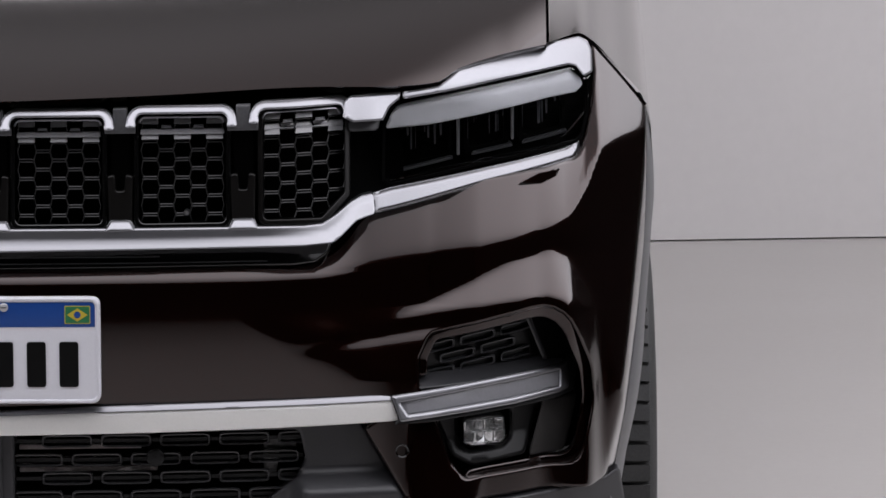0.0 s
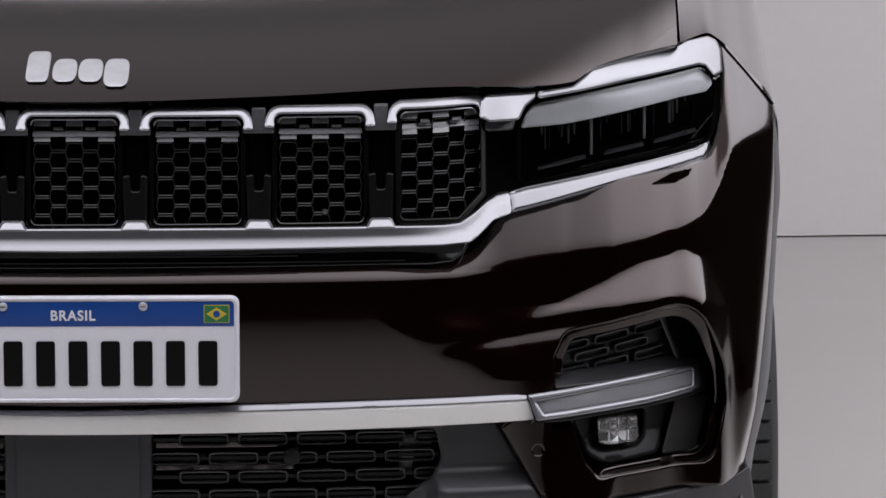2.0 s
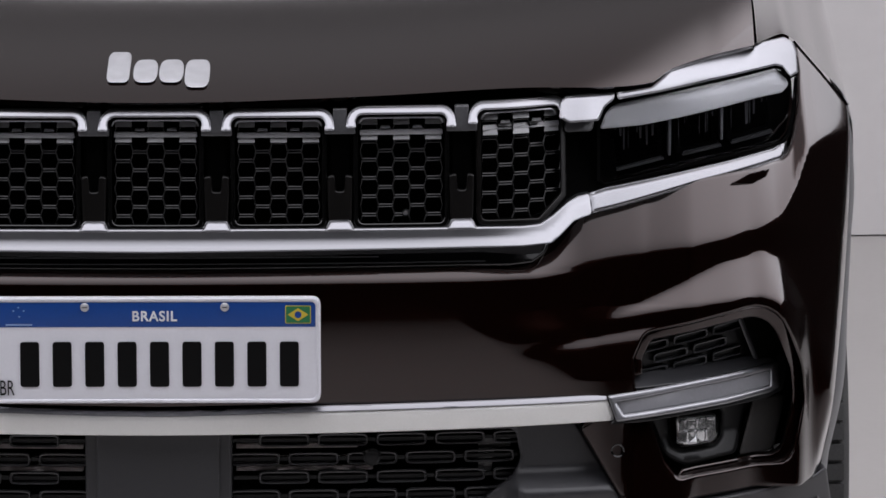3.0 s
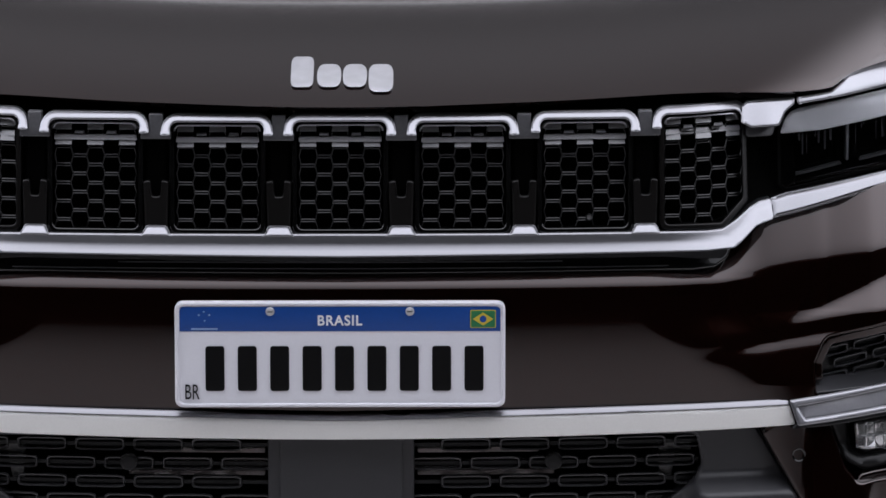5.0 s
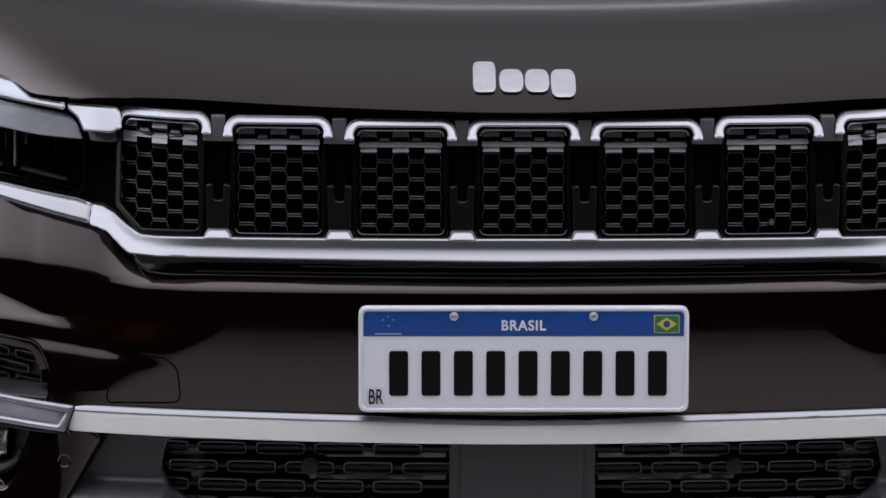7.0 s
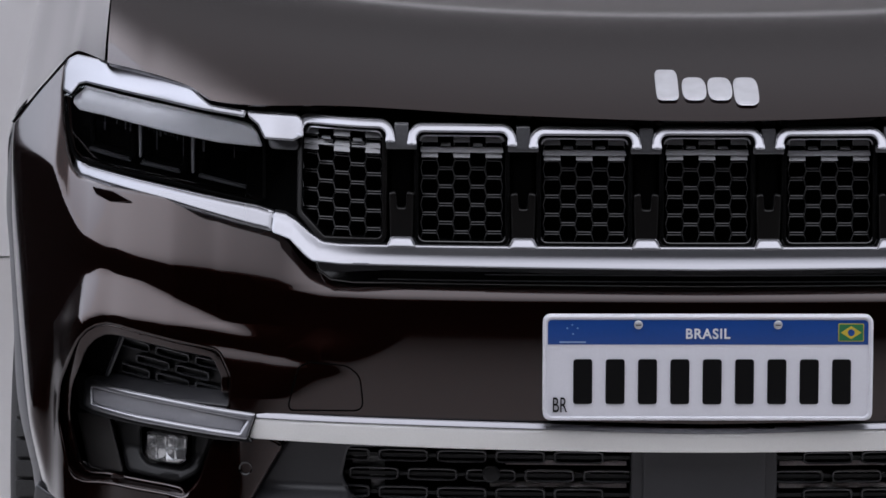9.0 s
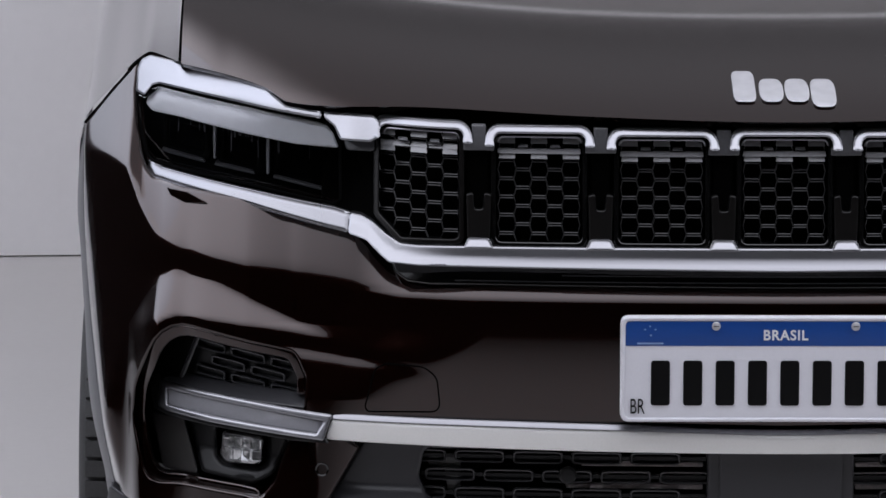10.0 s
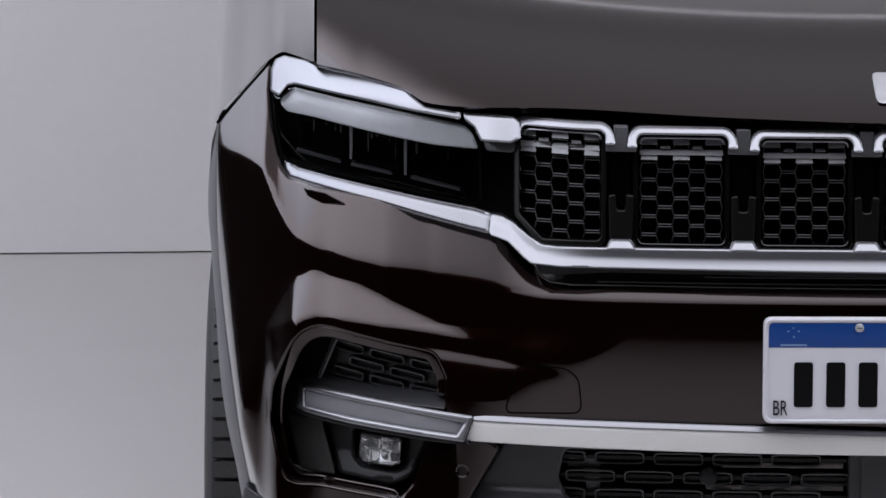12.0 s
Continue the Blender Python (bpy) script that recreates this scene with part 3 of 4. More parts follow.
def slot_insert(x0, x1, z0, z1, parent, chamfer=None):
    outer = [(x0 - .006, z0 - .006, .012), (x1 + .006, z0 - .006, .012), (x1 + .006, z1 + .003, .012), (x0 - .006, z1 + .003, .012)]
    inner = [(x0, z0, .008), (x1, z0, .008), (x1, z1 - .006, .008), (x0, z1 - .006, .008)]
    if chamfer:
        (ax, az), (bx, bz) = chamfer
        sign = 1 if bx > ax else -1
        if sign > 0:
            outer[1:2] = [(ax + .004, z0 - .006, .008), (bx + .006, bz - .003, .008)]
            inner[1:2] = [(ax, z0, .006), (bx, bz, .006)]
        else:
            outer[0:1] = [(bx - .006, bz - .003, .008), (ax - .004, z0 - .006, .008)]
            inner[0:1] = [(bx, bz, .006), (ax, z0, .006)]
    verts, faces = [], []
    mid = (x0 + x1) / 2

    def plate(a, b, low, high):
        # a small tile that leans back, with a thick lower edge
        k = len(verts)
        for x, z, back in ((a, low, 0), (b, low, 0), (b - .0006, high, .0034), (a + .0006, high, .0034), (a, low - .0006, .010), (b, low - .0006, .010), (b - .0006, high, .012), (a + .0006, high, .012)):
            verts.append((x, float(upper(np.array(x), np.array(z))) + .012 + back, z))
        faces.extend([(k, k + 1, k + 2, k + 3), (k, k + 4, k + 5, k + 1), (k + 1, k + 5, k + 6, k + 2), (k + 3, k + 7, k + 4, k), (k + 3, k + 2, k + 6, k + 7)])

    plate(x0 + .002, x1 - .002, z1 - .0265, z1 - .0208)
    for i in range(-3, 4):
        a, b = max(mid + i * .0195 - .0100, x0 + .0025), min(mid + i * .0195 + .0100, x1 - .0025)
        if b - a < .006:
            continue
        if i % 2 == 0:
            plate(a, b, z1 - .0140, z1 - .0080)
            plate(a, b, z1 - .0325, z1 - .0268)
        else:
            plate(a + .004, b - .004, z1 - .0190, z1 - .0160)
    part("slot_lip", pydata("slot_lip", verts, faces, False), LIP, parent, "stepped black tiles at the slot's head")
    return panel("slot_insert", outer, on_upper(.008), FOOT if chamfer else GLOSS, parent, thick=.03, edge=.0014, holes=[inner], step=.006, label="gloss black slot surround")


for n in range(-3, 4):
    c = .149 * n
    a = abs(n)
    top, leg = (.9485, .9475, .9500, .9535)[a], (.9235, .9235, .926, .929)[a]
    if a < 3:
        slot_frame(c, .0675 if a < 2 else .066, top, leg, grille)
        slot_insert(c - .0525, c + .0525, .808, top - .0085, grille)
        hex_net("honeycomb", c - .052, c + .052, .8085, top - .016, on_upper(.018), grille)
    else:
        k = 1 if n > 0 else -1
        slot_frame(k * .4415, .0615, top, leg, grille)
        slot_insert(*sorted((k * .395, k * .494)), .810, top - .0085, grille, chamfer=((k * .466, .810), (k * .494, .838)))
        ob = hex_net("honeycomb", .3955, .4935, .8105, top - .016, on_upper(.018), grille, chamfer=((.466, .8105), (.494, .838)))
        if k < 0:
            for v in ob.data.vertices:
                v.co.x = -v.co.x
            ob.data.flip_normals()
for k in (-1, 1):
    for x in (.0743, .2235, .3715):
        px = k * x
        panel("pillar_foot", [(px - .0135, .8085, .003), (px + .0135, .8085, .003), (px + .0150, .866, .003), (px + .007, .868, .003), (px + .005, .848, .003), (px - .005, .848, .003), (px - .007, .868, .003), (px - .0150, .866, .003)], lambda x, z: upper(x, z) + .004 - .08 * (z - .81), FOOT, grille, thick=.012, edge=.002, step=.006)
        panel("pillar", [(px - .0135, .8085, .003), (px + .0135, .8085, .003), (px + .0135, .925, .003), (px - .0135, .925, .003)], lambda x, z: upper(x, z) + .020, VOID, grille, thick=.03, edge=.004, step=.006, label="black bar between two slots")
        up = .0035 * step_between(.1, .37, x)
        tee = [(-.0186, .9155), (.0186, .9155), (.0186, .9245), (.0080, .9250), (.0085, .946), (-.0085, .946), (-.0080, .9250), (-.0186, .9245)]
        panel("pillar_cap", [(px + a, b + up, .0015) for a, b in tee], on_upper(.004), CAP, grille, thick=.02, edge=.0015, step=.006)
        panel("chrome_stud", [(px - .0190, .8005, .001), (px + .0190, .8005, .001), (px + .0120, .8135, .006), (px - .0120, .8135, .006)], lambda x, z: upper(x, z) - .0085 + .75 * (z - .8005), CHROME, grille, thick=.02, edge=.004, step=.003, label="small polished chrome step")
    END = [(.492, .929, .003), (.494, .9475, .006), (.500, .953, .006), (.5625, .955, .002), (.5605, .947, .004), (.549, .9385, .008), (.541, .9235, .003), (.5045, .9225, .003)]
    panel("corner_trim", END if k > 0 else mirrored(END), lambda x, z: upper(x, z) - .0105 - .012 * step_between(.494, .535, np.abs(x)) + .15 * (z - .94), CHROME, grille, thick=.02, edge=.003, step=.005, label="satin chrome corner that meets the headlight")
    LOW = [(.499, .910), (.498, .9235), (.538, .9235), (.534, .909)]
    panel("corner_filler", LOW if k > 0 else mirrored(LOW), on_upper(.004), GREY, grille, thick=.02, edge=.002, step=.006)

_mid_z = curve_through([0, .283, .446, .470, .487, .508, .532], [.789, .789, .793, .796, .805, .824, .829])


def chrome_bar(x, z):
    m = _mid_z(np.abs(x))
    return upper(x, z) - .014 + .60 * (ramp_up(m - z, .002) * -1) + .60 * .012 + .14 * ramp_up(z - m, .002)


BAR = both_sides([(0, .804), (.385, .8035), (.446, .803), (.467, .8045, .01), (.484, .8145, .012), (.501, .828, .012), (.514, .8345), (.5285, .8365), (.5305, .8135), (.521, .811), (.508, .807, .012), (.490, .790, .012), (.480, .7825, .012), (.446, .780), (.283, .779), (0, .777)])
panel("lower_bar", BAR, chrome_bar, CHROME, grille, thick=.03, edge=.002, step=.005, radius=.004, label="satin chrome bar along the grille's foot")
INTAKE = both_sides([(0, .7765), (.446, .7785), (.478, .781, .01), (.474, .768, .012), (.458, .7575, .01), (.43, .7545), (0, .753)])
panel("air_slit", INTAKE, lambda x, z: upper(x, z) + .010 + .15 * (z - .76), GLOSS, grille, thick=.02, edge=.003, step=.008, label="gloss black air slit under the chrome bar")
for zz, reach in ((.768, .27), (.7605, .40)):
    xs = np.linspace(-reach, reach, 60)
    sweep("slit_rib", [(x, float(upper(np.array(x), np.array(zz))) + .010, zz) for x in xs], [(-.0007, 0), (.0007, 0), (.0004, .0016), (-.0004, .0016)], GREY, grille)
lathe("front_camera", [(-.002, .0001), (-.002, .003), (.0, .004), (.006, .004)], ALLOY, grille, (.303, float(upper(np.array(.303), np.array(.82))) + .016, .820), axis="y", turns=20, label="small round parking camera")

# badge: plain blocks on the bonnet
_s = np.linspace(0, .5, 400)


def bonnet_face(x, z):
    x, z = np.atleast_1d(x), np.atleast_1d(z)
    ye, ze = bonnet_edge(x)
    s = np.interp(z - ze, bonnet_rise(_s, 0 * _s), _s)
    return ye + s * (1.05 - ye) / .95


for x0, x1, z0, z1, r in ((-.0605, -.033, .9785, 1.0085, .007), (-.0285, .001, .9785, 1.001, .0105), (.003, .0325, .9785, 1.001, .0105), (.0345, .0645, .9735, 1.001, .0095)):
    panel("badge", [(x0, z0, r), (x1, z0, r), (x1, z1, r), (x0, z1, r)], lambda x, z: bonnet_face(x, z) - .007, BADGE, bonnet, thick=.009, edge=.0022, step=.004, label="raised satin chrome badge block")


# headlights
LENS = [(.541, .850, .004), (.542, .913, .01), (.549, .929, .01), (.557, .938, .01), (.570, .9425), (.662, .9545), (.776, .969, .01), (.785, .966, .006), (.796, .9525, .004), (.8065, .957, .003), (.800, .909), (.793, .884, .01), (.784, .875, .006), (.661, .8615), (.549, .8445, .005)]
TRIM = [(.5645, .955, .002), (.609, .959), (.627, .971, .01), (.635, .978, .01), (.734, .9975), (.741, .9985), (.791, 1.003, .01), (.803, .997, .008), (.808, .985, .004), (.808, .960, .003), (.7965, .956, .003), (.786, .969, .005), (.776, .972, .008), (.742, .968), (.662, .9575), (.566, .947, .002)]
STRIP = [(.5285, .8365, .002), (.549, .8415), (.661, .8560), (.770, .8695), (.7885, .877, .003), (.7905, .867, .008), (.781, .858, .008), (.740, .851), (.661, .838), (.556, .8175), (.5305, .8135, .002)]
GUIDE_LINE = [(.5435, .910, .003), (.549, .927, .008), (.560, .936, .006), (.662, .9525), (.774, .9675, .006), (.793, .951, .006), (.795, .944, .006), (.786, .936, .008), (.749, .933), (.662, .920), (.598, .912)]
_strip_mid = curve_through([.52, .66, .77, .80], [.827, .848, .862, .868])
_trim_low = curve_through([.55, .662, .742, .776, .82], [.953, .965, .977, .984, .99])


def trim_face(x, z):
    a = np.abs(x)
    return upper(x, z) - .006 - .0165 * (1 - step_between(.61, .70, a)) + .50 * ramp_up(z - _trim_low(a), .003) * step_between(.60, .64, a) * (1 - .7 * step_between(.735, .755, a)) + .5 * (z - .98) * step_between(.68, .79, a)


def lamp_face(gap):
    return lambda x, z: upper(x, .905 + 0 * z) + gap + .08 * (z - .905)


def build_headlight(k):
    flip = (lambda c: c) if k > 0 else mirrored
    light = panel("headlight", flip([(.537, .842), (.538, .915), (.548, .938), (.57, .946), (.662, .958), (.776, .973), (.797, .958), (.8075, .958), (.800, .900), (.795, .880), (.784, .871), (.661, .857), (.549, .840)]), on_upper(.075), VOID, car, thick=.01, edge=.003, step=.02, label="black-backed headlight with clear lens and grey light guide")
    lens = panel("lens", flip(LENS), lamp_face(.008), GLASS, light, thick=.02, edge=.004, step=.01, label="clear glossy lens cover")
    lens.visible_shadow = False
    panel("light_guide", flip(GUIDE_LINE), lambda x, z: upper(x, .905 + 0 * z) + .013 + .42 * (z - .915), GUIDE, light, thick=.02, edge=.003, step=.006, label="frosted daytime light guide")
    panel("upper_trim", flip(TRIM), trim_face, CHROME, light, thick=.014, edge=.003, step=.005, radius=.004, label="satin chrome brow over the lamp")
    panel("lower_trim", flip(STRIP), lambda x, z: upper(x, z) - .007 + (.16 + .5 * step_between(.66, .78, np.abs(x))) * (z - _strip_mid(np.abs(x))), BRIGHT, light, thick=.02, edge=.006, step=.005, radius=.003, label="polished chrome strip under the lamp")
    # seal between lens and trim
    loop = rounded(flip(LENS), .006, .008)
    sweep("seal", [(x, float(upper(np.array(x), np.array(z))) + .004, z) for x, z in loop], [(-.0018, -.004), (.0018, -.004), (.0018, .001), (-.0018, .001)], VOID, light, closed=True)
    # projector modules: dark reflector cups behind the lens, with ribbed walls between
    for x0, x1, z0, z1 in ((.556, .626, .856, .905), (.642, .698, .868, .916), (.710, .772, .878, .924)):
        cup = panel("module", flip([(x0, z0, .006), (x1, z0 + .008, .006), (x1, z1 + .008, .006), (x0, z1, .006)]), lamp_face(.040), VOID, light, thick=.03, edge=.003, step=.006,
                    holes=[flip([(x0 + .006, z0 + .007, .005), (x1 - .006, z0 + .014, .005), (x1 - .006, z1 + .001, .005), (x0 + .006, z1 - .006, .005)])], label="gloss black projector frame")
        # clear vanes that hang at uneven lengths below the light guide
        for q in range(9):
            xx = x0 + .002 + (x1 - x0 - .006) * (q + random.uniform(0, .6)) / 9
            wide = random.choice((.0014, .0028, .0046, .0060))
            head = z1 + .012 + .16 * (xx - x0)
            foot = head - random.choice((.012, .018, .022, .030, .040))
            panel("vane", flip([(xx + wide * random.uniform(.2, .5), foot, .0006), (xx + wide * .8, foot + .001, .0006), (xx + wide, head, .0006), (xx, head, .0006)]), lamp_face(.034), SMOKE, cup, thick=.012, edge=.0006, step=.004)
    for x, z0, z1 in ((.634, .870, .915), (.703, .884, .925)):
        panel("divider", flip([(x - .0016, z0, .0008), (x + .0016, z0, .0008), (x + .002, z1, .0008), (x - .002, z1, .0008)]), lamp_face(.028), RIBBED, light, thick=.03, edge=.0012, step=.003, label="grey ribbed divider")
    for x0, x1, za, zb in ((.560, .628, .8535, .8650), (.650, .704, .868, .875), (.715, .775, .877, .885)):
        panel("sill", flip([(x0, za, .001), (x1, zb, .001), (x1 - .004, zb + .0045, .001), (x0 + .003, za + .0045, .001)]), lambda x, z: upper(x, .905 + 0 * z) + .026 + .5 * (z - za), GREY, light, thick=.03, edge=.001, step=.005)
    return light


for k in (1, -1):
    build_headlight(k)

# front bumper: chrome strip, lamps in the corners
_strip_top = curve_through([0, .21, .54, .60], [.5825, .587, .592, .593])


def lower_strip(x, z):
    m = _strip_top(np.abs(x)) - .0085
    return nose_plan(x, z) - .004 + .9 * ramp_up(z - m, .002) + .03 * np.clip(m - z, 0, 1)


STRIP_LOW = both_sides([(x, float(_strip_top(x)) + .0005) for x in np.linspace(0, .53, 13)] + [(.548, .5928, .001), (.559, .5605, .001)] + [(x, .553 + .0070 * (x / .54) ** 1.8) for x in np.linspace(.54, 0, 13)])
panel("bumper_strip", STRIP_LOW, lower_strip, SATIN, car, thick=.03, edge=.002, step=.004, radius=.004, label="brushed silver strip across the bumper")

EDGE_LINE = both_sides([(x, float(_strip_top(x)) + .0007) for x in np.linspace(0, .53, 13)] + [(.5485, .5930, .001), (.5510, .5862, .001)] + [(x, float(_strip_top(x)) - .0060) for x in np.linspace(.53, 0, 13)])
panel("strip_edge", EDGE_LINE, lambda x, z: nose_plan(x, z) - .006 + .8 * (z - _strip_top(np.abs(x)) + .008), BRIGHT, car, thick=.01, edge=.001, step=.004, radius=.002, label="polished chrome edge along the bumper strip")


def brick_net(name, x0, x1, z0, z1, surface, parent, mat, pitch=.072, cell=.062, row=.024, tall=.0165, lean=0.0, keep=None, phase=0.0, lift=.35):
    """Rows of rounded oblong rings, set like bricks and cut off at the edges."""
    verts, faces = [], []
    rows = int((z1 - z0) / row) + 2
    for r in range(-1, rows):
        for i in range(-1, int((x1 - x0) / pitch) + 2):
            cx, cz = x0 + phase + (i + (.5 if r % 2 else 0)) * pitch, z0 + row * (r + lift)
            oval = []
            for a in range(24):
                t = 2 * math.pi * a / 24
                c, s = math.cos(t), math.sin(t)
                oval.append((math.copysign(abs(c) ** .28, c), math.copysign(abs(s) ** .38, s)))
            base, ok = len(verts), True
            ring = []
            for grow, back in ((0.0, .004), (.0010, 0), (.0024, .0004), (.0034, .012)):
                for ox, oz in oval:
                    x = cx + ox * (cell / 2 - grow)
                    z = cz + oz * (tall / 2 - grow) + lean * (x - x0)
                    ring.append((x, z, back))
            if not all(x0 - cell * .6 < x < x1 + cell * .6 for x, *_ in ring):
                continue
            xs = [min(max(x, x0), x1) for x, *_ in ring]
            if max(xs) - min(xs) < .006:
                continue
            for (x, z, back), xx in zip(ring, xs):
                lo, hi = z0 + lean * (xx - x0), z1 + lean * (xx - x0)
                zz = min(max(z, lo), hi)
                verts.append((xx, float(surface(np.array(xx), np.array(zz))) + back, zz))
            for g in range(3):
                for a in range(24):
                    p, q = base + g * 24 + a, base + g * 24 + (a + 1) % 24
                    faces.append((p, q, q + 24, p + 24))
    me = pydata(name, verts, faces, True, 50)
    return part(name, me, mat, parent, "black oblong-celled mesh")


# valance with the lower air intake
VALANCE = both_sides([(0, .5555), (.512, .5555), (.565, .463), (.598, .450), (.82, .4595), (.838, .468), (.85, .40), (.82, .32), (.5, .27), (0, .26)])
MOUTH = [(.0895, .551, .004), (.437, .549, .010), (.4445, .512, .02), (.434, .490, .02), (.405, .468, .02), (.36, .42, .02), (.0895, .42, .004)]


def valance_face(x, z):
    a = np.abs(x)
    ledge = .035 * (1 - step_between(.474, .500, z)) * step_between(.42, .45, a)
    return nose_plan(x, z) + .030 - ledge + .2 * np.clip(.47 - z, 0, 1) - .02 * step_between(.55, .62, a)


valance = panel("valance", VALANCE, valance_face, GREY, car, thick=.04, edge=.004, holes=[MOUTH, mirrored(MOUTH)], step=.012, label="dark grey grained plastic lower bumper")
for k in (1, -1):
    backing = [(.085, .555), (.45, .553), (.455, .50), (.41, .41), (.085, .41)]
    intake = panel("lower_grille", backing if k > 0 else mirrored(backing), lambda x, z: nose_plan(x, z) + .075, VOID, car, thick=.02, edge=.003, step=.03, label="black lower air intake with oblong mesh")
    net = brick_net("intake_mesh", .090, .440, .425, .5505, lambda x, z: nose_plan(x, z) + .042, intake, NETLOW, phase=-.0088, row=.0232, lift=.86)
    if k < 0:
        for v in net.data.vertices:
            v.co.x = -v.co.x
        net.data.flip_normals()
    # cooler rails and a bracket that show through the mesh
    for z0, z1, xa, xb in ((.5265, .5320, .094, .243), (.5125, .5150, .094, .235), (.4985, .5035, .094, .262)):
        rail = [(xa, z0, .001), (xb, z0, .001), (xb, z1, .001), (xa, z1, .001)]
        panel("cooler_rail", rail if k > 0 else mirrored(rail), lambda x, z: nose_plan(x, z) + .054 + .6 * (z - z0), RAIL, intake, thick=.012, edge=.0008, step=.012, label="dull grey metal rail behind the mesh")
    post = [(.392, .492, .002), (.408, .492, .002), (.412, .521, .001), (.432, .523, .001), (.432, .536, .002), (.392, .536, .002)]
    panel("cooler_bracket", post if k > 0 else mirrored(post), lambda x, z: nose_plan(x, z) + .058, BLACK2, intake, thick=.01, edge=.001, step=.012, label="grey plastic bracket behind the mesh")
    for z in (.4445, .4677, .4909, .5141, .5373):
        xs = np.linspace(.09, .44, 24)
        sweep("mesh_bar", [(k * x, float(nose_plan(np.array(x), np.array(z))) + .052, z) for x in xs], [(-.0022, 0), (.0022, 0), (.0022, .004), (-.0022, .004)], BLACK, intake)
    lathe("radar_eye", [(-.006, .0001), (-.0055, .008), (-.003, .0108), (.02, .0112)], BLACK, intake, (k * .261, float(nose_plan(np.array(.261), np.array(.524))) + .036, .5180), axis="y", turns=32, label="round dark grey sensor disc")
    lathe("parking_sensor", [(.004, .0001), (.002, .0055), (.0015, .006), (-.001, .0064), (-.002, .0082), (.004, .0095)], GLOSS, bumper, (k * .563, float(bumper_face(np.array(.563), np.array(.523))), .523), axis="y", turns=32, label="round gloss brown parking sensor")
panel("centre_cover", [(-.0755, .551, .003), (.0755, .551, .003), (.0755, .42, .003), (-.0755, .42, .003)], lambda x, z: nose_plan(x, z) + .024, GREY, valance, thick=.03, edge=.003, step=.02, label="flat dark grey cover between the intakes")


# lamp corners
LED = [(.5500, .5920, .002), (.5610, .5610, .003), (.700, .5705), (.760, .5765), (.7715, .5805, .004), (.7695, .611, .003), (.756, .6105), (.660, .6020), (.60, .5965)]
LED_IN = [(.5605, .5838, .001), (.5700, .5690, .001), (.700, .5785), (.7590, .5850, .001), (.7600, .6030, .001), (.660, .5945)]


def led_face(gap):
    return lambda x, z: _plan(np.abs(x)) + gap + .35 * (z - .585)


